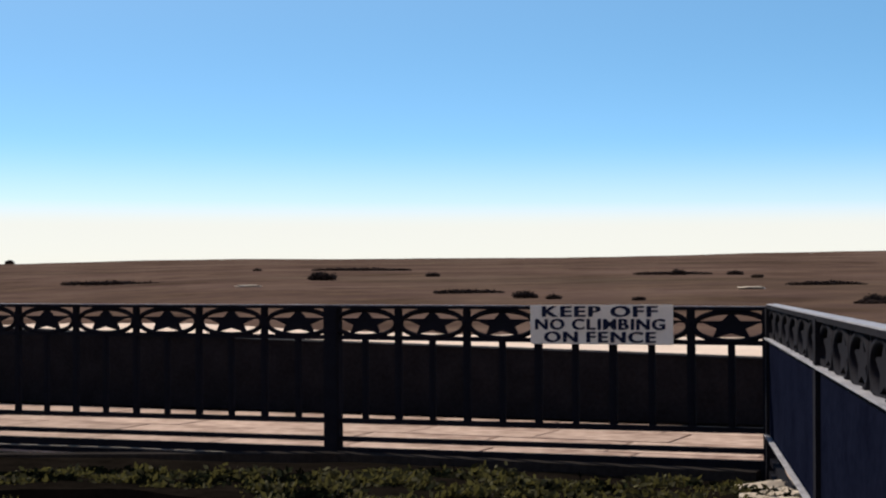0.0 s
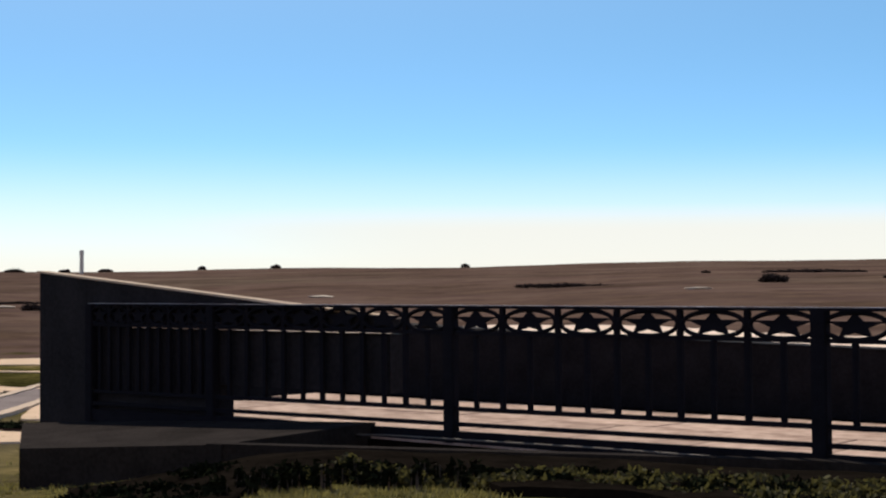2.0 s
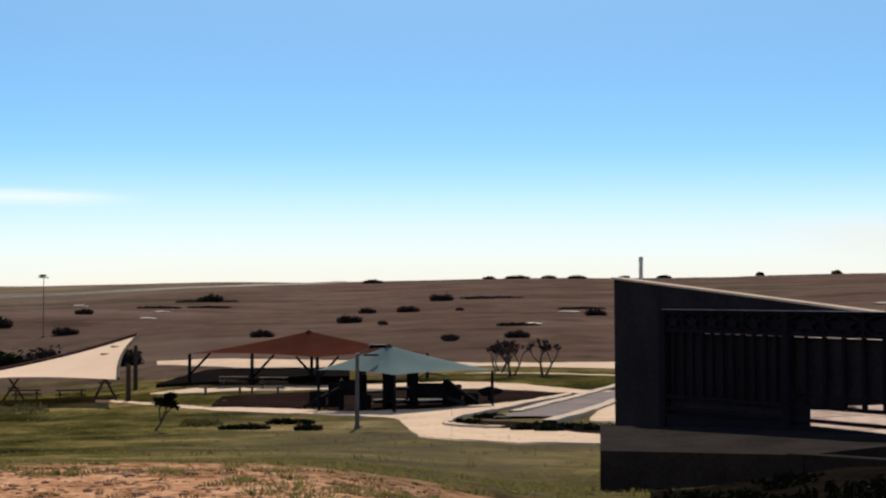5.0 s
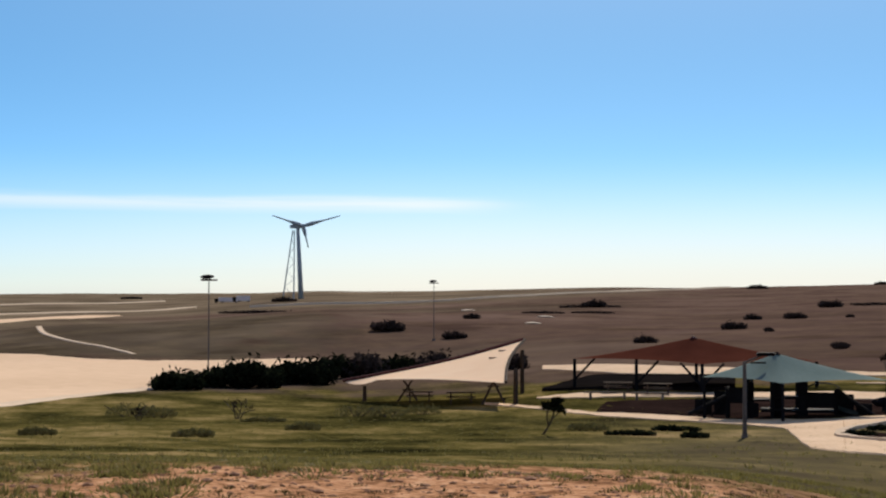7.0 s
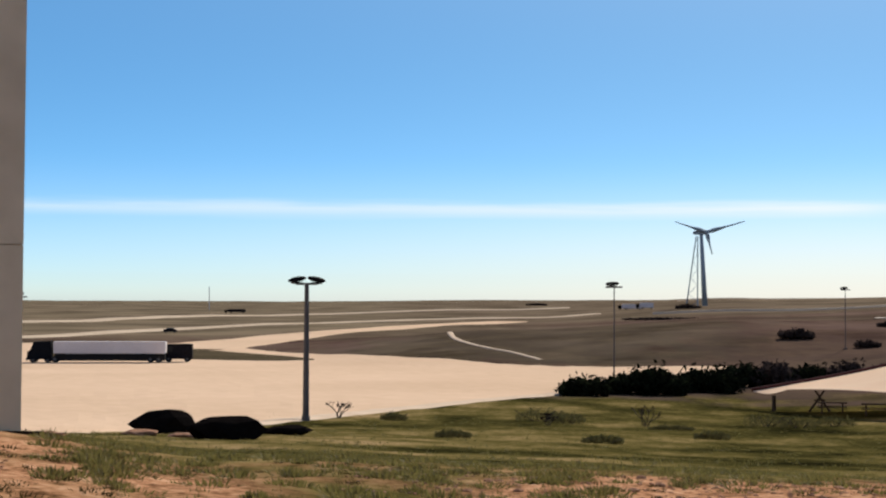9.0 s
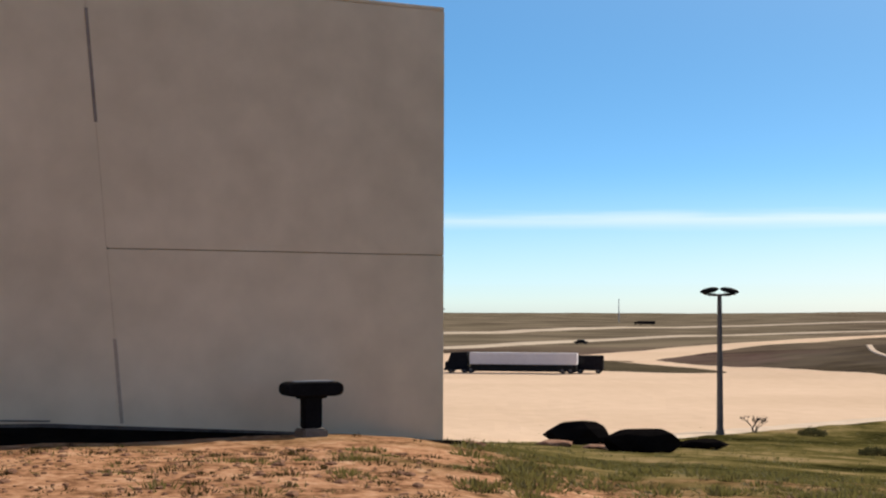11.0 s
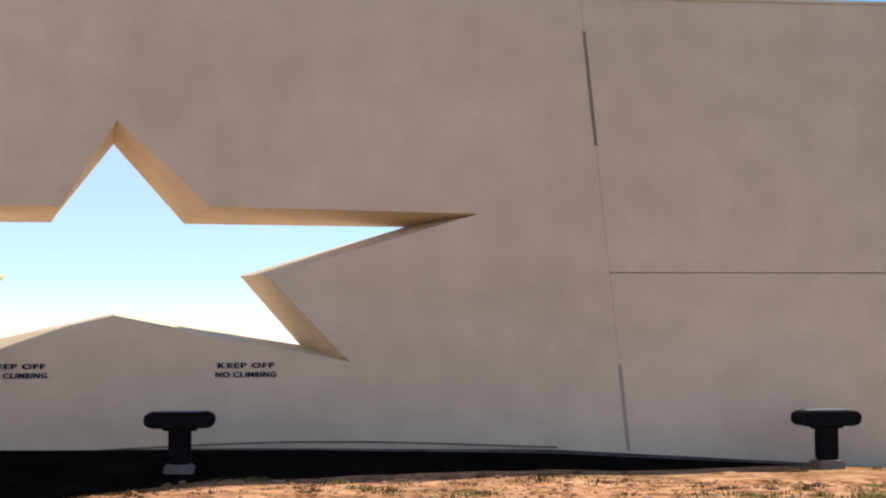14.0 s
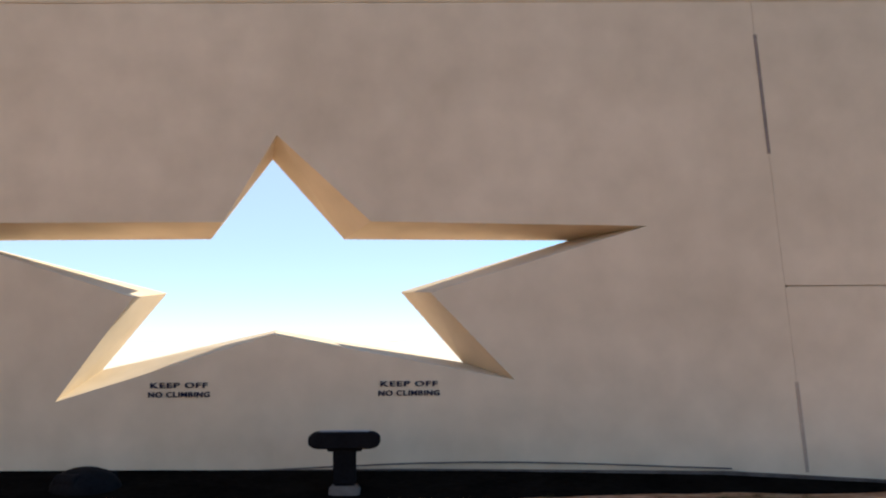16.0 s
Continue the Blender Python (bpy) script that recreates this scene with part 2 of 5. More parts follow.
def let_light_through(m, share, tint):
    """Thin cloth: part of the light passes and scatters."""
    nd, ln = m.node_tree.nodes, m.node_tree.links
    out, p = nd["Material Output"], nd["Principled BSDF"]
    tr, mx = nd.new("ShaderNodeBsdfTranslucent"), nd.new("ShaderNodeMixShader")
    tr.inputs["Color"].default_value = (*tint, 1)
    mx.inputs["Fac"].default_value = share
    ln.new(p.outputs["BSDF"], mx.inputs[1])
    ln.new(tr.outputs["BSDF"], mx.inputs[2])
    ln.new(mx.outputs["Shader"], out.inputs["Surface"])


let_light_through(CLOTH, 0.26, (0.95, 0.74, 0.57))
let_light_through(TEAL, 0.16, (0.33, 0.42, 0.4))
let_light_through(RED, 0.1, (0.2, 0.05, 0.03))
let_light_through(LEAF_SAGE, 0.4, (0.16, 0.145, 0.06))
let_light_through(LEAF_DRY, 0.3, (0.1, 0.075, 0.03))
let_light_through(BLADE, 0.35, (0.2, 0.18, 0.06))
let_light_through(LEAF, 0.2, (0.14, 0.13, 0.045))
GLASS_DARK = material("dark glass", (0.01, 0.012, 0.015), (0.015, 0.018, 0.022), 0.15, 0, 2, 10, 0)


def ground_material():
    """Red dirt, grass and dry scrub, blended by the cover laid over the ground and broken up by noise."""
    m = bpy.data.materials.new("open ground")
    m.use_nodes = True
    nd, ln = m.node_tree.nodes, m.node_tree.links
    p = nd["Principled BSDF"]
    p.inputs["Roughness"].default_value = 0.95
    p.inputs["Specular IOR Level"].default_value = 0.0
    co = nd.new("ShaderNodeTexCoord")

    def nz(scale, detail=5.0, stretch=(1, 1, 1)):
        mp = nd.new("ShaderNodeMapping")
        mp.inputs["Scale"].default_value = stretch
        n = nd.new("ShaderNodeTexNoise")
        n.inputs["Scale"].default_value, n.inputs["Detail"].default_value = scale, detail
        ln.new(co.outputs["Object"], mp.inputs["Vector"])
        ln.new(mp.outputs["Vector"], n.inputs["Vector"])
        return n.outputs["Fac"]

    def ramp(fac, stops):
        r = nd.new("ShaderNodeValToRGB")
        while len(r.color_ramp.elements) < len(stops):
            r.color_ramp.elements.new(0.5)
        for e, (pos, c) in zip(r.color_ramp.elements, stops):
            e.position, e.color = pos, (*c, 1)
        ln.new(fac, r.inputs["Fac"])
        return r.outputs["Color"]

    def mix(fac, a, b):
        x = nd.new("ShaderNodeMixRGB")
        ln.new(fac, x.inputs["Fac"])
        ln.new(a, x.inputs["Color1"])
        ln.new(b, x.inputs["Color2"])
        return x.outputs["Color"]

    def m2(op, a, b):
        x = nd.new("ShaderNodeMath")
        x.operation = op
        x.use_clamp = op != "SUBTRACT"
        for k, v in enumerate((a, b)):
            if isinstance(v, (int, float)):
                x.inputs[k].default_value = v
            else:
                ln.new(v, x.inputs[k])
        return x.outputs[0]

    near, mid, wide = nz(2.6, 6), nz(0.45, 5), nz(0.018, 5)
    grain = nz(11, 4)
    at = nd.new("ShaderNodeAttribute")
    at.attribute_name = "cover"
    sp = nd.new("ShaderNodeSeparateColor")
    ln.new(at.outputs["Color"], sp.inputs["Color"])
    dirt = ramp(m2("ADD", m2("MULTIPLY", near, 0.5), m2("MULTIPLY", grain, 0.5)),
                [(0.33, (0.055, 0.028, 0.015)), (0.42, (0.21, 0.105, 0.055)), (0.53, (0.42, 0.225, 0.125)), (0.68, (0.58, 0.37, 0.235))])
    grass = ramp(m2("ADD", m2("ADD", m2("MULTIPLY", mid, 0.24), m2("MULTIPLY", near, 0.26)), m2("MULTIPLY", nz(0.11, 3), 0.5)),
                 [(0.39, (0.013, 0.0125, 0.0045)), (0.46, (0.044, 0.04, 0.0125)), (0.52, (0.09, 0.075, 0.024)), (0.58, (0.175, 0.134, 0.054)), (0.66, (0.3, 0.21, 0.11))])
    scrub = ramp(m2("ADD", m2("MULTIPLY", wide, 0.68), m2("MULTIPLY", m2("ADD", m2("MULTIPLY", nz(0.09, 4), 0.7), m2("MULTIPLY", mid, 0.3)), 0.32)),
                 [(0.36, (0.068, 0.044, 0.038)), (0.5, (0.102, 0.066, 0.057)), (0.63, (0.14, 0.095, 0.082))])
    olive = ramp(m2("ADD", m2("MULTIPLY", wide, 0.5), m2("MULTIPLY", nz(0.05, 6), 0.5)), [(0.36, (0.044, 0.034, 0.026)), (0.5, (0.085, 0.068, 0.052)), (0.64, (0.14, 0.112, 0.086))])
    brushy = m2("ADD", m2("MULTIPLY", m2("SUBTRACT", nz(0.0065, 5), 0.5), 4.0), at.outputs["Alpha"])
    scrub = mix(m2("MULTIPLY", brushy, 0.9), scrub, olive)
    dark = ramp(nz(0.06, 3), [(0.34, (0.45, 0.42, 0.4)), (0.44, (1, 1, 1))])
    specks = nd.new("ShaderNodeMixRGB")
    specks.blend_type = "MULTIPLY"
    specks.inputs["Fac"].default_value = 0.55
    ln.new(scrub, specks.inputs["Color1"])
    ln.new(dark, specks.inputs["Color2"])
    scrub = specks.outputs["Color"]
    gf = m2("MULTIPLY", m2("SUBTRACT", m2("ADD", sp.outputs["Red"], mid), 0.62), 3.2)
    df = m2("MULTIPLY", m2("SUBTRACT", m2("ADD", sp.outputs["Blue"], wide), 0.75), 3.5)
    col = mix(df, mix(gf, dirt, grass), scrub)
    plain = ramp(wide, [(0.35, (0.1, 0.08, 0.055)), (0.65, (0.2, 0.16, 0.11))])
    col = mix(sp.outputs["Green"], col, plain)
    ln.new(col, p.inputs["Base Color"])
    bp = nd.new("ShaderNodeBump")
    bp.inputs["Strength"].default_value, bp.inputs["Distance"].default_value = 0.4, 0.05
    ln.new(m2("ADD", m2("MULTIPLY", near, 0.6), m2("MULTIPLY", grain, 0.4)), bp.inputs["Height"])
    ln.new(bp.outputs["Normal"], p.inputs["Normal"])
    return m


GROUND = ground_material()


# ---- building blocks ----
def mesh_of(bm, name, mat, smooth=False):
    me = bpy.data.meshes.new(name)
    bmesh.ops.recalc_face_normals(bm, faces=bm.faces)
    bm.to_mesh(me)
    bm.free()
    me.materials.append(mat)
    if smooth:
        me.shade_smooth()
    return me


def part(name, bm, mat, parent=None, label="", smooth=False, m=None):
    ob = new(name, mesh_of(bm, name, mat, smooth))
    if parent:
        ob.parent = parent
    if m is not None:
        ob.matrix_basis = m
    if label:
        tagged(ob, label)
    return ob


def again(ob, m):
    """One more piece on the same mesh, under the same thing."""
    o = bpy.data.objects.new(ob.name, ob.data)
    scene.collection.objects.link(o)
    o.parent = ob.parent
    o.matrix_basis = m
    return o


def thing(name, m, label, category, group="", kind=""):
    ob = new(name)
    ob.empty_display_size = 0.2
    ob.matrix_basis = m
    return tagged(ob, label, category, group, kind)


def box(bm, x0, x1, y0, y1, z0, z1, bevel=0.0):
    vs = bmesh.ops.create_cube(bm, size=1, matrix=Matrix.Translation(((x0 + x1) / 2, (y0 + y1) / 2, (z0 + z1) / 2)) @ Matrix.Diagonal((x1 - x0, y1 - y0, z1 - z0, 1)))["verts"]
    if bevel:
        es = list({e for v in vs for e in v.link_edges})
        bmesh.ops.bevel(bm, geom=es, offset=bevel, segments=2, affect="EDGES", clamp_overlap=True)
    return bm


def cube(x0, x1, y0, y1, z0, z1, bevel=0.0):
    return box(bmesh.new(), x0, x1, y0, y1, z0, z1, bevel)


def rod(bm, a, b, r0, r1=None, n=8):
    a, b = Vector(a), Vector(b)
    r1 = r0 if r1 is None else r1
    d = b - a
    m = Matrix.Translation((a + b) / 2) @ d.to_track_quat("Z", "Y").to_matrix().to_4x4()
    bmesh.ops.create_cone(bm, cap_ends=True, segments=n, radius1=r0, radius2=r1, depth=d.length, matrix=m)
    return bm


def bar(a, b, r0, r1=None, n=8):
    return rod(bmesh.new(), a, b, r0, r1, n)


def plate(points, z0, z1, bm=None):
    """A flat outline in x, z pulled through y."""
    bm = bm or bmesh.new()
    f = [bm.verts.new((x, z0, z)) for x, z in points]
    b = [bm.verts.new((x, z1, z)) for x, z in points]
    bm.faces.new(f)
    bm.faces.new(b[::-1])
    for i in range(len(points)):
        j = (i + 1) % len(points)
        bm.faces.new((f[i], b[i], b[j], f[j]))
    return bm


def star_outline(w, h, turn=0.0, inner=0.4):
    return [((w if i % 2 == 0 else w * inner) * math.sin(math.pi * i / 5 + turn), (h if i % 2 == 0 else h * inner) * math.cos(math.pi * i / 5 + turn)) for i in range(10)]


def leaves(bm, centre, size, count, leaf, rng, shell=0.55):
    """Many small leaves through an uneven clump."""
    cx, cy, cz = centre
    sx, sy, sz = size
    ph = [rng.uniform(0, 6.28) for _ in range(4)]
    for _ in range(count):
        a, t = rng.uniform(0, 6.2832), math.acos(rng.uniform(-1, 1))
        r = shell + (1 - shell) * rng.random() ** 0.5
        r *= 1 + 0.22 * math.sin(3 * a + ph[0]) + 0.16 * math.sin(5 * a + 2 * t + ph[1]) + 0.12 * math.sin(7 * t + ph[2])
        c = Vector((cx + sx * r * math.sin(t) * math.cos(a), cy + sy * r * math.sin(t) * math.sin(a), cz + sz * r * math.cos(t)))
        u = Vector((rng.uniform(-1, 1), rng.uniform(-1, 1), rng.uniform(-0.6, 1))).normalized()
        v = u.orthogonal().normalized()
        s = leaf * rng.uniform(0.6, 1.4)
        p = [c - u * s, c + v * s * 0.45, c + u * s, c - v * s * 0.45]
        bm.faces.new([bm.verts.new(q) for q in p])
    return bm


def lump(bm, centre, size, rng, rough=0.25, sub=2):
    """An uneven boulder."""
    vs = bmesh.ops.create_icosphere(bm, subdivisions=sub, radius=1)["verts"]
    o = Vector((rng.uniform(0, 50), rng.uniform(0, 50), rng.uniform(0, 50)))
    for v in vs:
        k = 1 + rough * noise.noise(v.co * 1.3 + o) * 2
        v.co = Vector((v.co.x * size[0] * k, v.co.y * size[1] * k, v.co.z * size[2] * k)) + Vector(centre)
    return bm


# ---- the ground ----
RANGES = [0, 8, 12, 16, 20, 30, 45, 60, 85, 110, 150, 217, 260, 320, 400, 700, 1200, 2500, 4800]
RELIEF = {
    -60: [0, 0, -.05, -.5, -.75, -.55, -.5, -.6, -.6, -.1, .8, 2.4, 3.4, 5, 7, 15, 27, 26, 24],
    -18: [0, 0, -.08, -.5, -.75, -.55, -.5, -.6, -.6, -.1, .8, 2.3, 3.3, 4.8, 6.6, 14, 25, 24, 22],
    5: [0, 0, -.05, -.35, -.75, -.85, -.75, -1, -1.2, -.8, -.1, 1.3, 2.3, 3.6, 5.2, 11, 19.4, 18, 16],
    20: [0, 0, -.05, -.2, -.6, -1.1, -1.6, -2.3, -3, -2.9, -2.2, -.8, .2, 1.2, 2.8, 7.4, 14.6, 13, 10],
    33: [0, 0, -.3, -.65, -1, -1.9, -2.9, -3.75, -4.4, -4.6, -4.2, -2.6, -1.8, -.8, .8, 4.8, 11.5, 10, 8],
    45: [0, 0, -.05, -.25, -.65, -1.65, -3, -4, -5, -5.2, -4.9, -4, -3.4, -2.6, -1.4, 2, 8.2, 8, 6],
    57: [0, 0, -.05, -.2, -.6, -1.6, -3, -4.1, -5.4, -6.3, -6.6, -7.2, -4, -1.8, -3.4, -3, 4.4, 5, 4],
    66: [0, .05, 0, -.15, -.55, -1.5, -2.8, -3.9, -5.2, -5.9, -6.7, -8, -6.2, -4.3, -6.8, -8, -5, 3, 4],
    76: [0, .2, .15, -.05, -.4, -1.3, -2.5, -3.6, -5, -5.8, -6.8, -8.2, -8.6, -8.9, -9, -9, -8, -3, -2],
    88: [0, .3, .35, .3, 0, -.8, -2.2, -3.4, -5, -5.8, -6.8, -8.2, -8.6, -8.9, -9, -9, -8, -3, -2],
    108: [0, .28, .34, .28, 0, -.8, -2.2, -3.4, -5, -5.8, -6.8, -8.2, -8.6, -8.9, -9, -9, -8, -3, -2],
    120: [0, .28, .3, .1, 0, -.8, -2.2, -3.4, -5, -5.8, -6.8, -8.2, -8.6, -8.9, -9, -9, -8, -3, -2],
    180: [0, 0, 0, 0, 0, -.2, -.6, -1, -2, -3, -4, -5, -6, -6, -6, -5, -4, -3, -2],
}
AZ = np.array(sorted(RELIEF))
ROWS = np.array([RELIEF[a] for a in AZ], dtype=float)
LOGR = np.log1p(np.array(RANGES, dtype=float))


def relief(az, d):
    """Height of the ground at a bearing (degrees, to the left of +y) and a distance."""
    az = (az + 120) % 360 - 120
    if az > 180:
        a = (az - 180) / 60
        return (1 - a) * relief(180, d) + a * relief(-60, d)
    az = max(az, -60)
    i = min(max(int(np.searchsorted(AZ, az)) - 1, 0), len(AZ) - 2)
    u = min(max((az - AZ[i]) / (AZ[i + 1] - AZ[i]), 0), 1)
    u = u * u * (3 - 2 * u)
    x = math.log1p(min(d, 4799))
    j = min(max(int(np.searchsorted(LOGR, x)) - 1, 0), len(LOGR) - 2)
    v = (x - LOGR[j]) / (LOGR[j + 1] - LOGR[j])
    row = ROWS[i] * (1 - u) + ROWS[i + 1] * u
    a, b = row[j], row[j + 1]
    # monotone-ish cubic along the range
    m0 = (row[j + 1] - row[max(j - 1, 0)]) / (LOGR[j + 1] - LOGR[max(j - 1, 0)]) * (LOGR[j + 1] - LOGR[j])
    k = min(j + 2, len(row) - 1)
    m1 = (row[k] - row[j]) / (LOGR[k] - LOGR[j]) * (LOGR[j + 1] - LOGR[j])
    v2, v3 = v * v, v * v * v
    return float((2 * v3 - 3 * v2 + 1) * a + (v3 - 2 * v2 + v) * m0 + (-2 * v3 + 3 * v2) * b + (v3 - v2) * m1)


def ground(x, y):
    return relief(math.degrees(math.atan2(-x, y)), math.hypot(x, y))


def smooth_noise(x, y, s):
    return noise.noise(Vector((x * s, y * s, 3.7)))


def uneven(x, y):
    """Small rise and fall on top of the relief."""
    d = math.hypot(x, y)
    k = min(d / 8, 1)
    h = 0.05 * k * smooth_noise(x, y, 0.45) + 0.022 * k * smooth_noise(x, y, 1.7)
    if d > 130:
        f = min((d - 130) / 200, 1)
        h += f * (0.5 * smooth_noise(x, y, 0.02) + 0.9 * min(d / 600, 2) * smooth_noise(x, y, 0.006))
    return h


def ground_z(x, y):
    return ground(x, y) + uneven(x, y)


def clamp01(v):
    return min(max(v, 0.0), 1.0)


def ramp01(v, a, b):
    return clamp01((v - a) / (b - a))


COVER_BEARINGS = [26, 31, 36, 41, 45, 61, 66, 70, 82, 87, 130]
COVER_GRASS = [0.72, 0.34, 0.38, 0.18, 0.02, 0.0, 0.16, 0.42, 0.17, 0.09, 0.08]


def cover(az, d):
    """Shares of grass and dry scrub, with ragged edges."""
    if az > 180:
        az -= 360
    x, y = -math.sin(radians(az)) * d, math.cos(radians(az)) * d
    az += 3.2 * smooth_noise(x + 40, y, 0.16) + 1.5 * smooth_noise(x, y + 70, 0.5)
    d *= 1 + 0.14 * smooth_noise(x - 30, y, 0.13) + 0.06 * smooth_noise(x, y, 0.6)
    bare = float(np.interp(az, COVER_BEARINGS, COVER_GRASS))
    g = bare + (0.6 - bare) * ramp01(d, 15.5, 20) + 0.08 * ramp01(d, 22, 30)
    if az > 84:
        k = ramp01(az, 84, 90)
        g = g * (1 - k) + k * (bare + 0.06 * ramp01(d, 13, 16))
    scrub = ramp01(d, 105, 150) if az > 26 else ramp01(d, 48, 70)
    mound = ramp01(az, 56, 60) * (1 - ramp01(az, 70, 73)) * ramp01(d, 215, 235) * (1 - ramp01(d, 400, 480))
    mound *= 0.9
    dry = 0.4 * ramp01(az, 29, 33) * (1 - ramp01(az, 40, 51)) * ramp01(d, 13, 20) * (1 - ramp01(d, 62, 85))
    return (g, max(dry, ramp01(az, 63, 71) * ramp01(d, 380, 480), 0.75 * ramp01(az, 43, 50) * ramp01(d, 560, 720)), scrub * 0.95, mound)


def build_ground():
    angles = [a * 0.5 for a in range(-50, 270)] + [135 + 5 * i for i in range(0, 41)]
    radii = [0.0, 2, 4] + list(np.arange(5, 24, 0.35)) + list(np.geomspace(24, 4790, 120))
    verts, cols, faces = [], [], []
    na = len(angles)
    for r in radii:
        for a in angles:
            x, y = -math.sin(radians(a)) * r, math.cos(radians(a)) * r
            verts.append((x, y, ground_z(x, y)))
            cols.append(cover(a, r))
    for i in range(len(radii) - 1):
        for j in range(na):
            k = (j + 1) % na
            faces.append((i * na + j, (i + 1) * na + j, (i + 1) * na + k, i * na + k))
    me = bpy.data.meshes.new("ground")
    me.from_pydata(verts, [], faces)
    at = me.color_attributes.new("cover", "FLOAT_COLOR", "POINT")
    at.data.foreach_set("color", [c for q in cols for c in q])
    me.materials.append(GROUND)
    me.shade_smooth()
    me.validate()
    bm = bmesh.new()
    bm.from_mesh(me)
    bmesh.ops.remove_doubles(bm, verts=bm.verts, dist=0.0005)
    bmesh.ops.recalc_face_normals(bm, faces=bm.faces)
    up = sum(f.normal.z for f in bm.faces)
    if up < 0:
        bmesh.ops.reverse_faces(bm, faces=bm.faces)
    bm.to_mesh(me)
    bm.free()
    tagged(new("ground", me), "grassy slope with red dirt and brown scrubland hills", "ground", kind="structure")


build_ground()


def place_xy(az, d):
    return -math.sin(radians(az)) * d, math.cos(radians(az)) * d


def strip(name, points, width, mat, label, category, lift=0.04, kind="structure", steps=10, shoulder=9.0):
    """A paved strip laid over the ground along a smooth line."""
    pts = [Vector((x, y, 0)) for x, y in points]
    line = []
    for i in range(len(pts) - 1):
        a, b, c, d = pts[max(i - 1, 0)], pts[i], pts[i + 1], pts[min(i + 2, len(pts) - 1)]
        for k in range(steps):
            t = k / steps
            line.append(0.5 * ((2 * b) + (c - a) * t + (2 * a - 5 * b + 4 * c - d) * t * t + (3 * b - a - 3 * c + d) * t ** 3))
    line.append(pts[-1])
    widths = width if isinstance(width, (list, tuple)) else (width, width)
    bm = bmesh.new()
    rows = []
    for i, p in enumerate(line):
        q = line[min(i + 1, len(line) - 1)] - line[max(i - 1, 0)]
        n = Vector((-q.y, q.x, 0)).normalized()
        w = widths[0] + (widths[1] - widths[0]) * i / (len(line) - 1)
        row = []
        for s in (-1, -0.98, -0.5, 0, 0.5, 0.98, 1):
            v = p + n * (w * 0.5 * s + (0 if abs(s) < 1 else s * shoulder * lift))
            row.append(bm.verts.new((v.x, v.y, ground_z(v.x, v.y) + (lift if abs(s) < 1 else -0.1))))
        rows.append(row)
    for a, b in zip(rows, rows[1:]):
        for k in range(6):
            bm.faces.new((a[k], a[k + 1], b[k + 1], b[k]))
    if sum(f.normal.z for f in bm.faces) < 0:
        bmesh.ops.reverse_faces(bm, faces=bm.faces)
    return tagged(part(name, bm, mat), label, category, kind=kind)


def sector(name, near, far, mat, label, category, lift=0.05, step=0.5, rows=30):
    """A paved area between two edges, each given as bearing and distance."""
    a0, a1 = near[0][0], near[-1][0]
    n = int(abs(a1 - a0) / step) + 1
    bm = bmesh.new()
    grid = []
    for i in range(n + 1):
        a = a0 + (a1 - a0) * i / n
        d0, d1 = np.interp(a, *zip(*near)), np.interp(a, *zip(*far))
        row = []
        for k in range(rows + 1):
            d = d0 + (d1 - d0) * (k / rows) ** 1.3
            x, y = -math.sin(radians(a)) * d, math.cos(radians(a)) * d
            row.append(bm.verts.new((x, y, ground_z(x, y) + (lift if 0 < k < rows else -0.05))))
        grid.append(row)
    for p, q in zip(grid, grid[1:]):
        for k in range(rows):
            bm.faces.new((p[k], p[k + 1], q[k + 1], q[k]))
    if sum(f.normal.z for f in bm.faces) < 0:
        bmesh.ops.reverse_faces(bm, faces=bm.faces)
    return tagged(part(name, bm, mat), label, category, kind="structure")


# past bearing 87 the unseen near part is added to light the star's reveals
sector("parking_lot", [(53, 168), (58, 150), (64.2, 128), (70, 101), (74, 83), (79, 62), (83, 50), (86.5, 49), (87.5, 21.5), (135, 21.5)],
       [(53, 190), (58, 215), (62, 219), (66, 226), (70, 246), (73.5, 280), (78, 383), (90, 383), (135, 383)], LOT,
       "wide pale concrete truck parking lot below the slope", "parking lot", 0.08)
sector("plain_pale", [(96, 380), (135, 380)], [(96, 3000), (135, 3000)], FLATS, "pale sunlit flats far beyond the lot", "plain", 2.5, 1.0, 20)
sector("island", [(73.6, 250), (76.3, 254), (79, 259), (84, 265)], [(73.6, 250.6), (76.3, 300), (78.3, 330), (84, 350)], MEDIAN, "dry grass island between the lot and the exit road", "traffic island", 0.22, 0.25)
strip("lot_kerb", [tuple(place_xy(a, d)) for a, d in ((64.2, 127.5), (67, 115), (70, 100.8), (72, 92), (74, 83), (76.5, 72), (79, 61.8))], 1.0, LINE, "pale kerb along the near edge of the lot", "kerb", 0.1)
# out of view; added to bounce sunlight into the star opening
sector("wall_apron", [(86.9, 18.0), (95, 17.5), (118, 17.4), (128, 18.2)], [(86.9, 21.4), (90, 24), (128, 24)], COURT, "unseen pale sheet added behind the star wall for bounce light", "pavement", 0.1, 1.0, 6)
strip("exit_road", [(-320, 62), (-368, 86), (-399, 103), (-433, 121), (-467, 146), (-543, 206), (-641, 284)], (22, 16), LOT, "pale curving exit road past a scrub island", "road", 0.25)
strip("highway_near", [(-395, 8), (-430, 43), (-512, 89), (-594, 149), (-690, 250), (-780, 400)], 8, ROAD, "pale highway lane crossing the plain", "road", 0.5, shoulder=2.5)
strip("highway_far", [(-690, 20), (-717, 72), (-858, 165), (-1005, 290), (-1120, 547)], 9, ROAD, "far pale highway lane along the plain", "road", 0.8, shoulder=2.5)
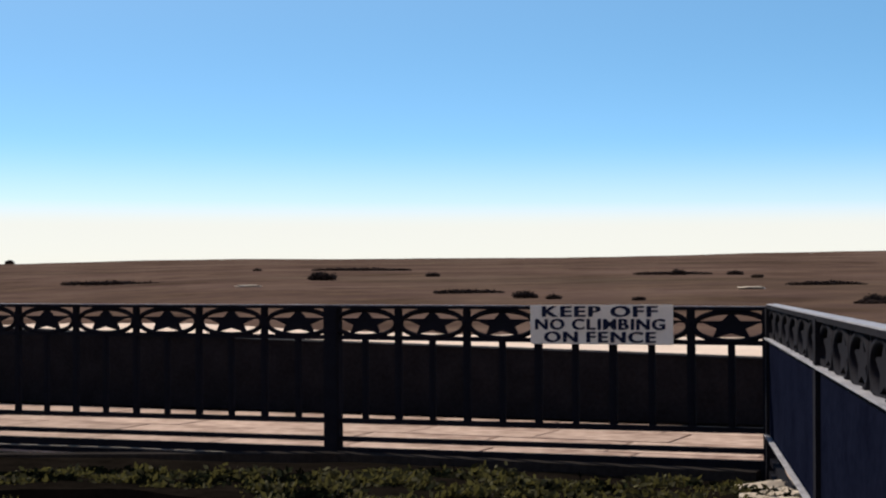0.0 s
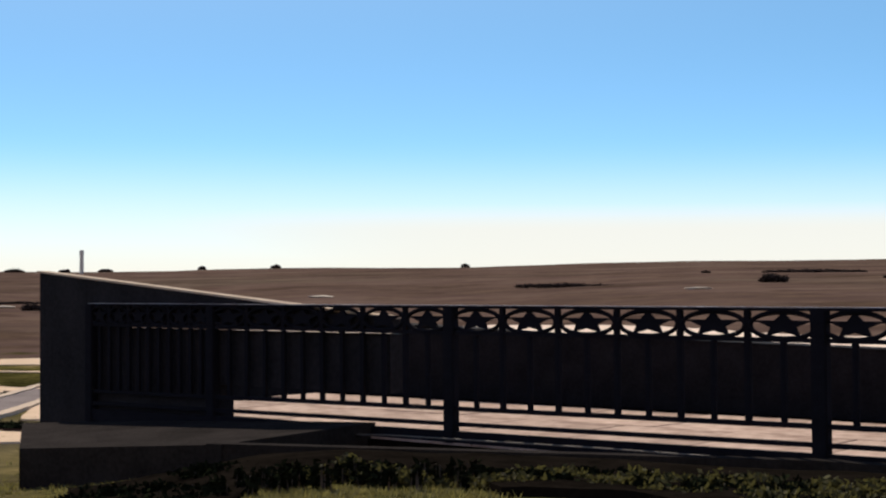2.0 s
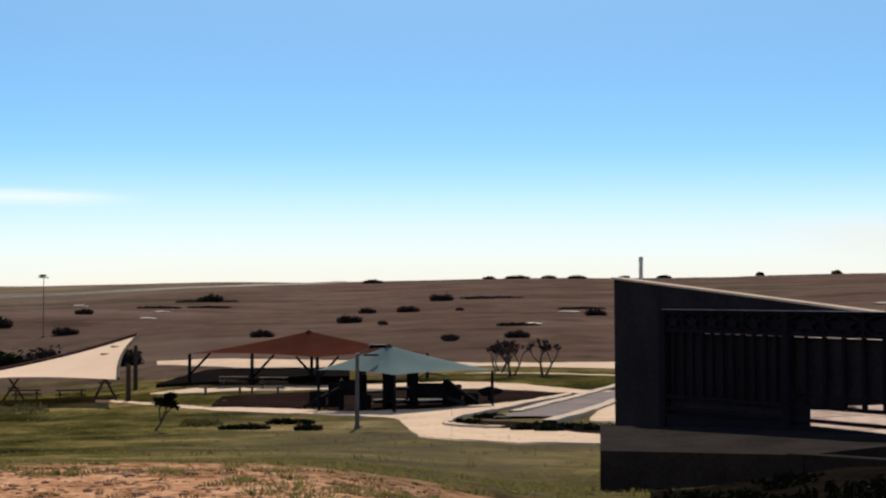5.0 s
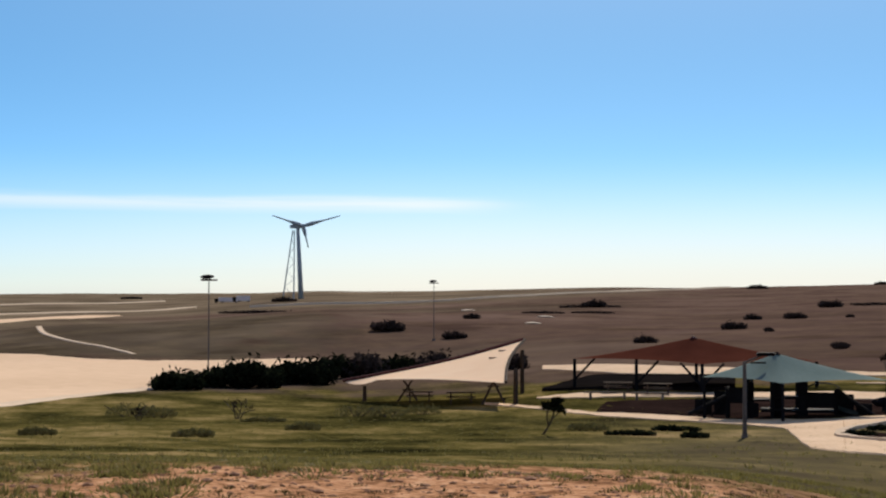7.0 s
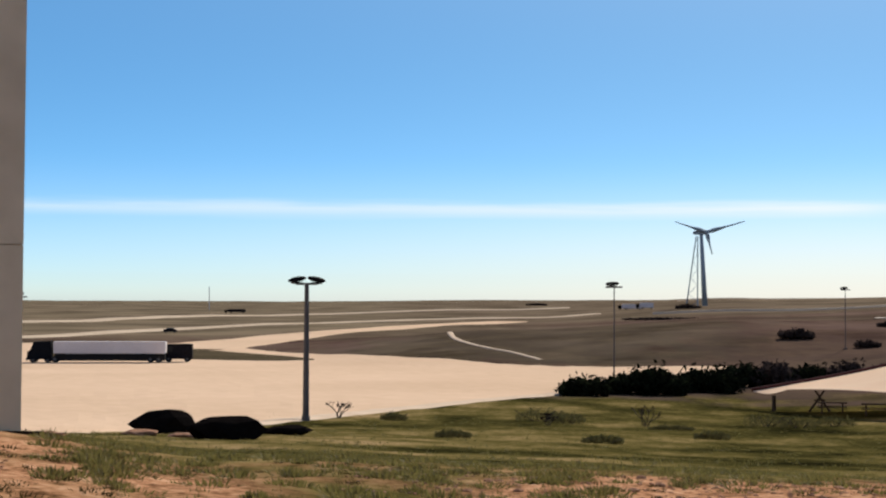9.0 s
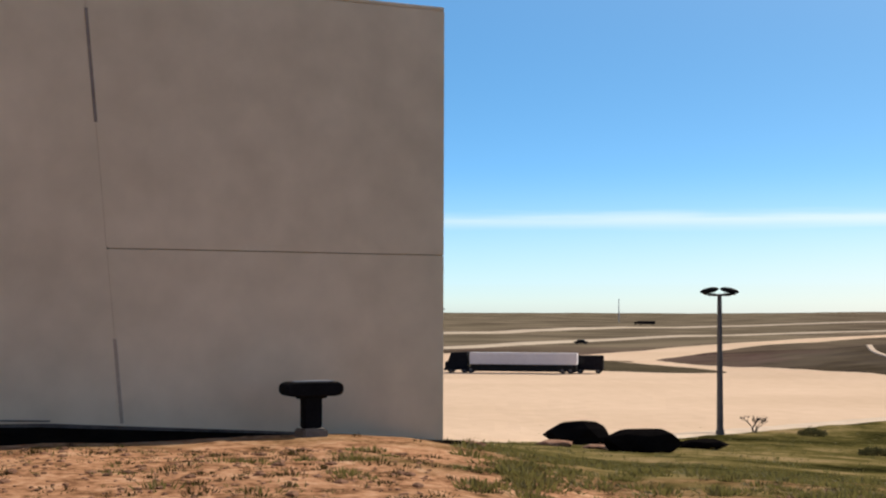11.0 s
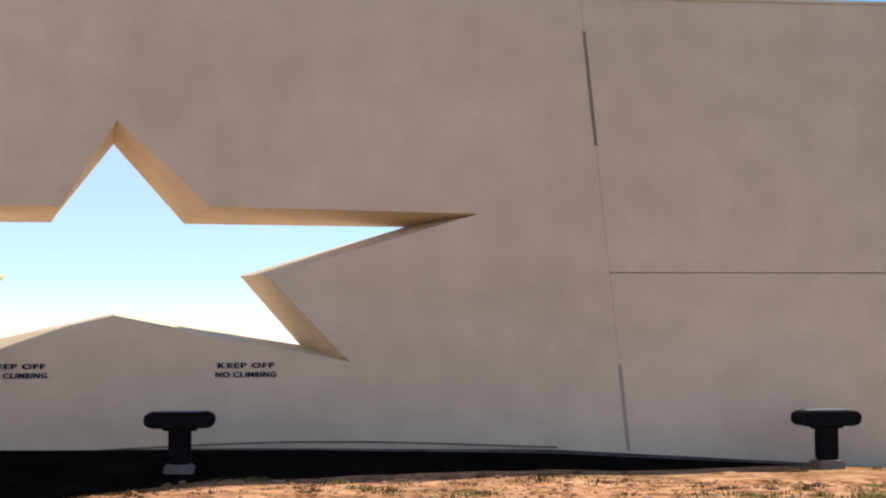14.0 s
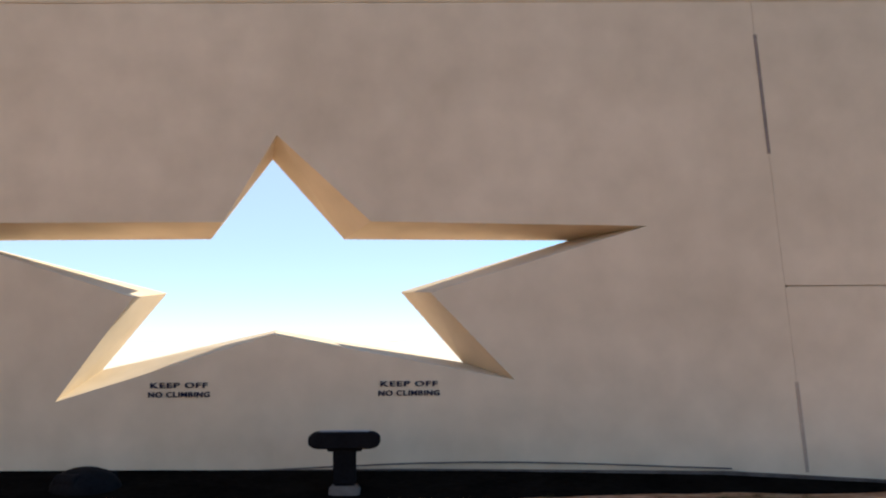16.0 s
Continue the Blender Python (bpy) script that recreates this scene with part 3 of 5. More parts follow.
strip("highway_hill", [(-660, 372), (-626, 415), (-608, 455), (-602, 493), (-607, 540), (-616, 589), (-636, 650), (-655, 720)], 3, ROAD, "highway climbing over the low rise", "road", 0.9, shoulder=1.5)
strip("highway_crest", [(-1010, 590), (-985, 640), (-955, 690), (-900, 724), (-860, 748)], 8, ROAD, "far pale road along the crest", "road", 0.3, shoulder=4.0)
strip("kerb_path", [(-345, 137), (-318, 126), (-290, 115), (-265, 106.5), (-239, 101.6), (-226, 100.8), (-211, 99)], (1.1, 0.6), LINE, "thin pale kerb curving round the scrub island", "kerb", 0.1, shoulder=2.0)
sector("pavement_main", [(31.5, 43), (35.5, 43), (38, 46), (39.3, 50), (40.2, 69), (43.8, 77.3), (47.1, 81.8), (51.5, 99)],
       [(31.5, 48.5), (33, 52), (35.15, 56), (36.8, 56.6), (38.0, 63), (38.05, 77.2), (39, 77), (42, 77.7), (43.8, 82.2), (45.2, 84.2), (47.2, 85.4), (51.5, 101.5)], CONCRETE,
       "pale concrete footpath winding round the playground", "footpath", 0.05, 0.1)
sector("pavement_branch", [(33.5, 86.6), (35.6, 75.8), (37.5, 68.3), (38.05, 65.8)], [(33.5, 88.2), (35.6, 80.4), (38.05, 77.2)], CONCRETE, "pale concrete path branching round the playground", "footpath", 0.05, 0.2)
sector("pavement_patio", [(31.5, 85), (33.9, 88.4), (37.3, 95.8), (42, 101), (47.8, 102), (49.5, 103)], [(31.5, 89), (33.5, 93), (35.2, 99), (37.75, 105), (42, 106), (48, 107.5), (49.5, 104)], CONCRETE,
       "pinkish concrete patio beside the playground", "footpath", 0.06, 0.2)
sector("pavement_far", [(30, 116), (31.8, 117.5), (34.4, 120.3), (37.1, 124), (42, 127.5), (46.3, 130.5), (49.3, 143)], [(30, 127), (31.8, 128), (34.4, 127), (37.1, 129), (42, 139), (46.3, 146), (49.3, 150)], CONCRETE,
       "far pale path at the foot of the hill", "footpath", 0.06)
sector("pavement_behind", [(30, 105), (31.9, 107.7), (34.8, 111.6), (37.6, 114)], [(30, 106.5), (31.9, 109.1), (34.8, 112.9), (37.6, 115.2)], CONCRETE, "narrow pale path near bare trees", "footpath", 0.06)
sector("playground_surface", [(33.7, 87.6), (35.6, 80.4), (39, 77.3), (42, 77.9), (43.8, 82.5), (45.2, 84.5), (47.2, 85.7)], [(33.7, 88.2), (37.3, 95.6), (42, 100.9), (46.9, 97.5), (47.2, 87)], MULCH,
       "dark brown bark mulch under the play structures", "mulch bed", 0.045, 0.2)
# dark patch painting the red canopy's shadow on the ground
sector("canopy_pad", [(42.0, 108.5), (49.3, 111.5)], [(42.0, 127.3), (47.4, 128), (49.3, 112.5)], SHADE_PAD, "black patch painted as shade under the red canopy", "playground pad", 0.22, 0.2)
sector("mulch_loop", [(31.5, 48.6), (33, 52.1), (35.15, 56.1), (36.8, 56.7), (38, 63.1)], [(31.5, 54), (33, 57), (35.15, 61), (36.8, 64), (38, 65.2)], MULCH, "dark mulch planting bed inside the path loop", "mulch bed", 0.05, 0.2)
strip("loop_kerb", [(-32.8, 45.2), (-36.4, 46.8), (-38.9, 49.5), (-41.4, 53.9), (-44.0, 61.4), (-46.5, 69)], 0.45, COPING, "narrow pale kerb edging the planting bed", "kerb", 0.14, shoulder=0.0)
strip("pavement_ramp", [(-37.3, 53.2), (-42, 64), (-46.4, 75)], 3.4, RAMP, "grey concrete walk between pale kerbs", "footpath", 0.1, shoulder=0.0)
strip("kerb_near", [(-34.2, 50.1), (-38.3, 59.6), (-42.6, 69.4), (-44.5, 73.8)], 0.6, COPING, "pale straight kerb beside the walk", "kerb", 0.17, shoulder=0.0)
strip("kerb_far", [(-40.4, 56.4), (-45.3, 68.6), (-50.2, 80.9), (-52, 85.4)], 0.6, COPING, "pale straight kerb beside the walk", "kerb", 0.17, shoulder=0.0)
sector("pavement_landing", [(31.6, 61), (32.8, 62)], [(31.6, 84), (32.0, 78), (32.4, 73), (32.8, 64)], CONCRETE, "pale landing beside the wing wall", "pavement", 0.07, 0.1)
sector("pavement_court", [(-18, 40), (-5, 41), (5, 43), (14, 46), (30, 60)], [(-18, 60), (-8, 65), (6, 90), (15, 135), (30, 160)], COURT, "sunlit pale paving beyond the low stone wall", "pavement", 0.04)


# ---- fence, walls and planting by the terrace ----
FENCE = pose(14 * 0.4147, 14 * 0.91, 0, 0, -0.556, -24.5)
TOP, BAND, LOW, FOOT = 1.379, 1.055, 0.195, 0.01


def ring_bar(w, h, r, n=28, k=6):
    bm = bmesh.new()
    loops = []
    for i in range(n):
        a = 2 * math.pi * i / n
        c, t = Vector((w * math.cos(a), 0, h * math.sin(a))), Vector((math.cos(a), 0, math.sin(a)))
        loops.append([bm.verts.new(c + t * r * math.cos(2 * math.pi * j / k) + Vector((0, r * 1.4 * math.sin(2 * math.pi * j / k), 0))) for j in range(k)])
    for i in range(n):
        p, q = loops[i], loops[(i + 1) % n]
        for j in range(k):
            bm.faces.new((p[j], q[j], q[(j + 1) % k], p[(j + 1) % k]))
    return bm


def fence(name, m, posts, bays, label, deep=0.025, solid=False, rise=0.0, drop=0.0):
    """Posts, two top rails with rings and stars between, pickets and two bottom rails. x runs along it; it grows taller by rise and drop."""
    f = thing(name, m, label, "fence", "iron terrace fence")

    def up(x):
        return rise * (-7.3 - x)

    def dn(x):
        return -drop * (-9.0 - x)

    def bar_along(y0, y1, z0, z1, lean):
        return plate([(lo, z0 + lean(lo)), (lo, z1 + lean(lo)), (hi, z1 + lean(hi)), (hi, z0 + lean(hi))], y0, y1)

    def upright(x, z0, z1):
        """Fits a bar made from LOW to BAND between the rails at x."""
        a, b = z0 + dn(x), z1 + up(x)
        k = (b - a) / (z1 - z0)
        return Matrix.Translation((x, 0, a - z0 * k)) @ Matrix.Diagonal((1, 1, k, 1))

    lo, hi = min(posts[0], posts[-1]), max(posts[0], posts[-1])
    post = part("post", cube(-0.085, 0.085, -0.06, 0.06, -0.3, TOP - 0.005, 0.012), IRON, f, m=upright(posts[0], -0.3, TOP))
    for x in posts[1:]:
        again(post, upright(x, -0.3, TOP))
    part("top_rail", bar_along(-0.055, 0.055, TOP - 0.03, TOP, up), IRON, f, "black top rail that glints in the sun")
    for z, h, lean in ((BAND, 0.022, up), (LOW, 0.026, dn), (FOOT, 0.024, dn)):
        part("rail", bar_along(-0.03, 0.03, z - h, z + h, lean), IRON, f)
    part("base_board", bar_along(-0.04, 0.04, -0.26, -0.075, dn), IRON, f)
    # the sun's glint along the rail, laid on as a pale strip
    part("cap_strip", bar_along(-0.05, 0.05, TOP + 0.001, TOP + 0.009, up), RAIL_CAP, f, "pale strip painted as sun glint on the rail")
    if solid:
        part("infill_panel", cube(lo, hi, -0.032, 0.032, LOW + 0.03, BAND - 0.02), NAVY, f, "dark solid infill sheet")
        part("cap_strip", cube(lo, hi, -0.075, 0.075, BAND + 0.023, BAND + 0.034, 0.002), RAIL_CAP, f, "pale strip painted as sun glint on the rail")
        part("cap_strip", cube(lo, hi, -0.075, 0.075, LOW + 0.027, LOW + 0.038, 0.002), RAIL_CAP, f, "pale strip painted as sun glint on the rail")
    zc, zh = (TOP - 0.03 + BAND) / 2, (TOP - 0.03 - BAND) / 2 - 0.012
    ring = star = picket = None
    for a, b in zip(posts, posts[1:]):
        w = (b - a) / bays
        for i in range(bays):
            c = a + w * (i + 0.5)
            mm = Matrix.Translation((c, 0, zc + up(c)))
            sc = Matrix.Diagonal((abs(w) / 0.74, 1, 1, 1))
            if ring is None:
                ring = part("ring", ring_bar(0.345, zh, 0.027), IRON, f, m=mm @ sc, smooth=True)
                star = part("star", plate(star_outline(0.29, zh * 1.0, 0, 0.47), -0.015, 0.015), IRON, f, m=mm @ sc)
                spoke = part("spoke", cube(-0.36, 0.36, -0.01, 0.01, 0.03, 0.05), IRON, f, m=mm @ sc)
                picket = part("picket", cube(-0.03, 0.03, -deep, deep, LOW, BAND, 0.006), IRON, f, m=upright(c, LOW, BAND))
                divider = part("divider", cube(-0.036, 0.036, -deep, deep, LOW, TOP - 0.03, 0.006), IRON, f, m=upright(a + w * (i + 1), LOW, TOP - 0.03))
                continue
            again(ring, mm @ sc)
            again(star, mm @ sc)
            again(spoke, mm @ sc)
            again(picket, upright(c, LOW, BAND))
            if i < bays - 1:
                again(divider, upright(a + w * (i + 1), LOW, TOP - 0.03))
    return f


fence("fence", FENCE, [-2.85, -7.34, -12.22, -16.7, -19.6], 6, "black iron fence with rings and stars along its top", rise=0.0057, drop=0.008)
fence("fence", pose(3.18, 13.88, -0.03, 0, 0, 261.3), [0.16, 4.6, 9.0, 13.4], 6, "black iron fence turning the corner of the terrace", 0.022, True)


def lettering(text, x, z, width, height, parent, y=-0.012):
    """Letters of one line, each a piece of its own, filling the given width."""
    shapes, at_x = [], 0.0
    for ch in text:
        if ch == " ":
            at_x += 0.3
            continue
        cu = bpy.data.curves.new("letter", "FONT")
        cu.body, cu.size, cu.extrude, cu.offset = ch, 1.0, 0.002, 0.012
        cu.materials.append(INK)
        ob = new("letter", cu)
        bpy.context.view_layer.update()
        me = bpy.data.meshes.new_from_object(ob.evaluated_get(bpy.context.evaluated_depsgraph_get()))
        bpy.data.objects.remove(ob)
        bold = bmesh.new()
        for k in range(3):
            bold.from_mesh(me)
            for v in bold.verts[-len(me.vertices):]:
                v.co += Vector((0.035 * k, 0.012 * (k - 1), 0.0007 * k))
        bold.to_mesh(me)
        bold.free()
        xs = [v.co.x for v in me.vertices]
        for v in me.vertices:
            v.co.x -= min(xs)
        shapes.append((me, at_x))
        at_x += max(xs) - min(xs) + 0.1
    sx, sz = width / (at_x - 0.1), height / 0.70
    for me, left in shapes:
        o = new("letter", me)
        o.parent = parent
        o.matrix_basis = Matrix.Translation((x - width / 2 + left * sx, y, z)) @ pose(0, 0, 0, 90) @ Matrix.Diagonal((sx, sz, 1, 1))


sign = thing("sign", FENCE @ Matrix.Translation((-4.44, -0.09, 1.195)), "white warning sign with bold dark letters on the fence", "sign")
part("panel", cube(-0.70, 0.70, -0.008, 0.008, -0.185, 0.185, 0.004), ENAMEL, sign)
for words, zz, ww in (("KEEP OFF", 0.075, 1.14), ("NO CLIMBING", -0.045, 1.28), ("ON FENCE", -0.165, 1.1)):
    lettering(words, -0.01, zz, ww, 0.098, sign)

# low dark wall across the walk behind the fence, and the tall sloping one beside it
walk_bm = bmesh.new()
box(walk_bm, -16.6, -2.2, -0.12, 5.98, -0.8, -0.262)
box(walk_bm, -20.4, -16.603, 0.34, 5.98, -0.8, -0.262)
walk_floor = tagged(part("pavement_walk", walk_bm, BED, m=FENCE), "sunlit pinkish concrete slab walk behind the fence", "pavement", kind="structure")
# the near-black stone also carries the shade of this backlit face
low = thing("low_wall", FENCE @ Matrix.Translation((0, 6.0, 0)), "low dark stone wall beyond the terrace walk", "wall", kind="structure")
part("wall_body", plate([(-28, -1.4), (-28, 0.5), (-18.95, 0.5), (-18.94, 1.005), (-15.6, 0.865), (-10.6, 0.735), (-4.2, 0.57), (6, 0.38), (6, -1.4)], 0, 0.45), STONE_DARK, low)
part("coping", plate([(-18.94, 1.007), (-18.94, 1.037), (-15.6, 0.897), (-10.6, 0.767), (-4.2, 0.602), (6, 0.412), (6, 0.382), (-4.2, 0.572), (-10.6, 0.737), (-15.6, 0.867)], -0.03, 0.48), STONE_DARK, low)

# body coloured dark for its shaded face, coping pale for its sunlit edge
wedge = thing("wing_wall", FENCE @ Matrix.Translation((0, 0.07, 0)), "tall dark wing wall with a sloping sunlit coping", "wall", kind="structure")
part("wall_body", plate([(-21.1, -1.3), (-21.1, 1.95), (-15.4, 1.43), (-13.3, 1.24), (-13.3, 1.082), (-19, 1.114), (-19, 1.08), (-13.3, 1.048), (-13.3, 0.3), (-16.62, 0.3), (-16.62, -1.3)], 0, 0.25), STONE_SHADE, wedge)
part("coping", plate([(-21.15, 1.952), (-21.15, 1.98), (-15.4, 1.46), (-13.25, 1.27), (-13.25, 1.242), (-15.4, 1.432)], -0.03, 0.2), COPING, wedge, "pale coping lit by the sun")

kerb = thing("planter_wall", pose(0, 0, 0), "low grey concrete planter wall in shade", "planter", kind="structure")


def run_wall(points, width, mat, parent, name):
    """A low wall along a line of (x, y, top, foot)."""
    bm = bmesh.new()
    rows = []
    for i, (x, y, t, f) in enumerate(points):
        a, b = points[max(i - 1, 0)], points[min(i + 1, len(points) - 1)]
        d = Vector((b[0] - a[0], b[1] - a[1], 0)).normalized()
        n = Vector((-d.y, d.x, 0)) * width / 2
        rows.append([bm.verts.new((x - n.x, y - n.y, f)), bm.verts.new((x - n.x, y - n.y, t)), bm.verts.new((x + n.x, y + n.y, t)), bm.verts.new((x + n.x, y + n.y, f))])
    for p, q in zip(rows, rows[1:]):
        for k in range(3):
            bm.faces.new((p[k], p[k + 1], q[k + 1], q[k]))
    bm.faces.new(rows[0])
    bm.faces.new(rows[-1][::-1])
    return part(name, bm, mat, parent)


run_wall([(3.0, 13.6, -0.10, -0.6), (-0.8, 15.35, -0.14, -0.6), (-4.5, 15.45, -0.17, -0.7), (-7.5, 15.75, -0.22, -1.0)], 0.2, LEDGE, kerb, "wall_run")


def slab(plan, tops, foot):
    """A block over a plan outline with a top that may slope."""
    bm = bmesh.new()
    t = [bm.verts.new((x, y, z)) for (x, y), z in zip(plan, tops)]
    b = [bm.verts.new((x, y, foot)) for x, y in plan]
    bm.faces.new(t)
    bm.faces.new(b[::-1])
    for i in range(len(plan)):
        j = (i + 1) % len(plan)
        bm.faces.new((t[i], b[i], b[j], t[j]))
    return bm


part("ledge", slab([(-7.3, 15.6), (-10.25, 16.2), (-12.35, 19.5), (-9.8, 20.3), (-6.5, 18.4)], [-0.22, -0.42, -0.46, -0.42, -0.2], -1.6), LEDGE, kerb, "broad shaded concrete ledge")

# paler strip added for the sunlit top edge of the planter wall
part("lip", plate([(-16.2, -0.282), (-16.2, -0.27), (-14, -0.208), (-13, -0.163), (-9.75, -0.123), (-6.6, -0.116), (-6.6, -0.128), (-9.75, -0.135), (-13, -0.175), (-14, -0.22)], -0.36, -0.31), KERB, kerb, "thin pale strip painted as the planter's sunlit edge", m=FENCE)

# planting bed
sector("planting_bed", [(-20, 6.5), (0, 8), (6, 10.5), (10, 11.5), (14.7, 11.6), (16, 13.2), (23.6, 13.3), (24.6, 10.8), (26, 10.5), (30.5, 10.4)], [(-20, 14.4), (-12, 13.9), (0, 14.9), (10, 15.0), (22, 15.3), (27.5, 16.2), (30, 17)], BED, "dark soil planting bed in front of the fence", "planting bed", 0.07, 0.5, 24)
rng = random.Random(11)


def shrub(name, x, y, size, count, leaf, mat, label, group="", sink=0.25, stems=5):
    z = ground_z(x, y)
    t = thing(name, Matrix.Translation((x, y, z)), label, "shrub", group)
    bm = bmesh.new()
    for i in range(stems):
        a = rng.uniform(0, 6.28)
        rod(bm, (0.05 * math.cos(a), 0.05 * math.sin(a), -0.1), (size[0] * 0.5 * math.cos(a), size[1] * 0.5 * math.sin(a), size[2] * rng.uniform(0.8, 1.4)), 0.03 * size[2] + 0.006, 0.004, 5)
    part("stem", bm, BARK, t)
    bm = bmesh.new()
    k = max(3, int(4 * size[0] / max(size[2], 0.1)))
    k = min(k, 8)
    for i in range(k):
        ox, oy = rng.uniform(-0.55, 0.55) * size[0], rng.uniform(-0.5, 0.5) * size[1]
        s = rng.uniform(0.4, 0.7)
        leaves(bm, (ox, oy, size[2] * rng.uniform(0.55, 1.0)), (size[0] * s, size[1] * s, size[2] * rng.uniform(0.5, 0.85)), count // k, leaf, rng, 0.3)
    part("foliage", bm, mat, t)
    return t


for i in range(130):
    a = -14.5 + 39 * i / 129 + rng.uniform(-0.8, 0.8)
    near = float(np.interp(a, [-15, 4, 10, 20, 28], [9.6, 9.9, 11.0, 11.9, 12.6]))
    d = rng.uniform(near, 12.3 if a < 12 else 13.2)
    if a > 15.5 and rng.random() < 0.6:
        continue
    x, y = 0.1 - math.sin(radians(a)) * d, 0.65 + math.cos(radians(a)) * d
    shrub("bed_shrub", x, y, (rng.uniform(0.16, 0.4), rng.uniform(0.16, 0.3), rng.uniform(0.05, 0.1)), 200, 0.036, LEAF if rng.random() < 0.62 else LEAF_DARK,
          "low leafy green shrub in the planting bed", "planting bed shrubs")
for i in range(26):
    a = 15 + 10.6 * i / 25 + rng.uniform(-0.2, 0.2)
    d = rng.uniform(11.4, 12.3)
    x, y = -0.2 - math.sin(radians(a)) * d, 0.7 + math.cos(radians(a)) * d
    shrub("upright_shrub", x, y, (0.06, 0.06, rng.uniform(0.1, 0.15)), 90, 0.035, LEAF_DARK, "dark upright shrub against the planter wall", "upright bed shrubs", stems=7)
for i in range(14):
    a, d = rng.uniform(24.6, 30.5), rng.uniform(10.8, 14.2)
    x, y = -0.25 - math.sin(radians(a)) * d, 0.7 + math.cos(radians(a)) * d
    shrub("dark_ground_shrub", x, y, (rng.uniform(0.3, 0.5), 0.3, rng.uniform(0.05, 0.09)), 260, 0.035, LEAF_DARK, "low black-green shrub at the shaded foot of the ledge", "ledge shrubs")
for i in range(9):
    a, d = rng.uniform(-13.4, -11.6), rng.uniform(10.0, 12.3)
    x, y = 0.24 - math.sin(radians(a)) * d, 0.62 + math.cos(radians(a)) * d
    s = rng.uniform(0.08, 0.2)
    tagged(part("stone", lump(bmesh.new(), (x, y, ground_z(x, y) + s * 0.2), (s * 1.6, s, s * 0.5), rng), ROCK), "pale limestone rock at the foot of the fence", "rock", "pale corner rocks")


# unseen plain walls closing the place behind the terrace, added to bounce warm light
bounce_walls = thing("building", pose(0, 0, 0), "unseen plain tan walls added behind the terrace for bounce light", "building", kind="structure")
part("wall_south", cube(-8, 26, -15.0, -14.5, -1, 10), COPING, bounce_walls)
part("wall_east", cube(25.5, 26, -14.4, 10, -1, 10), COPING, bounce_walls)


# ---- the star wall ----
import mathutils

WALL_AT = pose(-16.2 * math.sin(radians(110)), 16.2 * math.cos(radians(110)), 0, 0, 0, 110)  # x along the wall to the right, y away
STAR = [(1.19, 3.92), (0.34, 2.96), (-2.33, 2.93), (-0.33, 2.33), (-1.06, 1.49), (1.14, 1.89), (3.20, 1.43), (2.44, 2.33), (4.86, 2.97), (1.92, 2.97)]
STAR_FRONT = [(0.92, 3.76), (0.0, 2.9), (-2.72, 2.84), (-0.58, 2.20), (-1.40, 1.34), (0.95, 1.80), (3.07, 1.16), (2.32, 2.17), (4.6, 2.91), (1.45, 2.9)]
WALL_TOP, WALL_FOOT, DEEP = 5.072, -0.5, 0.6


def holed_slab(outer, hole_front, hole_back, front, back):
    """A slab with an opening: faces front and back, edges and the opening's reveals."""
    bm = bmesh.new()
    sheets = []
    for y, hole in ((front, hole_front), (back, hole_back)):
        out = [Vector((x, y, z)) for x, z in outer]
        inn = [Vector((x, y, z)) for x, z in hole]
        vs = [bm.verts.new(v) for v in out + inn]
        for tri in mathutils.geometry.tessellate_polygon([out, inn]):
            bm.faces.new([vs[i] for i in tri])
        sheets.append((vs[:len(out)], vs[len(out):]))
    for a, b in zip(sheets[0], sheets[1]):
        for i in range(len(a)):
            j = (i + 1) % len(a)
            bm.faces.new((a[i], a[j], b[j], b[i]))
    return bm


star_wall = thing("star_wall", WALL_AT, "tall thick cast wall with a big star-shaped opening", "wall", kind="structure")


def joint_x(z):
    """The upright joint leans a little."""
    return 4.24 - 0.1 * (z - 0.5)


def beside_joint(y0, y1, z0, z1, left, right):
    """A strip that follows the leaning joint."""
    return plate([(joint_x(z0) + left, z0), (joint_x(z0) + right, z0), (joint_x(z1) + right, z1), (joint_x(z1) + left, z1)], y0, y1)


part("main_slab", holed_slab([(-16, WALL_FOOT), (joint_x(WALL_FOOT) - 0.0015, WALL_FOOT), (joint_x(WALL_TOP) - 0.0015, WALL_TOP), (-16, WALL_TOP)], [(-s, z) for s, z in STAR_FRONT], [(-s * 0.857, 1.6 + (z - 1.6) * 0.857) for s, z in STAR], 0, DEEP), WALL, star_wall)
for z0, z1 in ((WALL_FOOT, 2.234), (2.246, WALL_TOP)):
    part("panel", plate([(joint_x(z0) + 0.0015, z0), (7.95, z0), (7.95, z1), (joint_x(z1) + 0.0015, z1)], 0, DEEP), WALL, star_wall)
part("joint_filler", beside_joint(0.01, DEEP - 0.1, WALL_FOOT, WALL_TOP - 0.03, -0.0015, 0.0015), JOINT, star_wall, "grey recessed joint filler")
part("joint_filler", cube(4.1, 7.945, 0.02, DEEP - 0.1, 2.2335, 2.2465), JOINT, star_wall, "grey recessed joint filler")
part("sealant", beside_joint(-0.006, 0.01, 3.55, 4.74, -0.017, 0.017), SEALANT, star_wall, "dark strip of worn sealant")
part("sealant", beside_joint(-0.005, 0.01, 0.42, 1.3, -0.018, 0.018), STAIN, star_wall, "faded strip of worn sealant")
part("cap", cube(-16, 7.95, -0.004, DEEP, WALL_TOP + 0.004, WALL_TOP + 0.05, 0.01), WALL, star_wall)


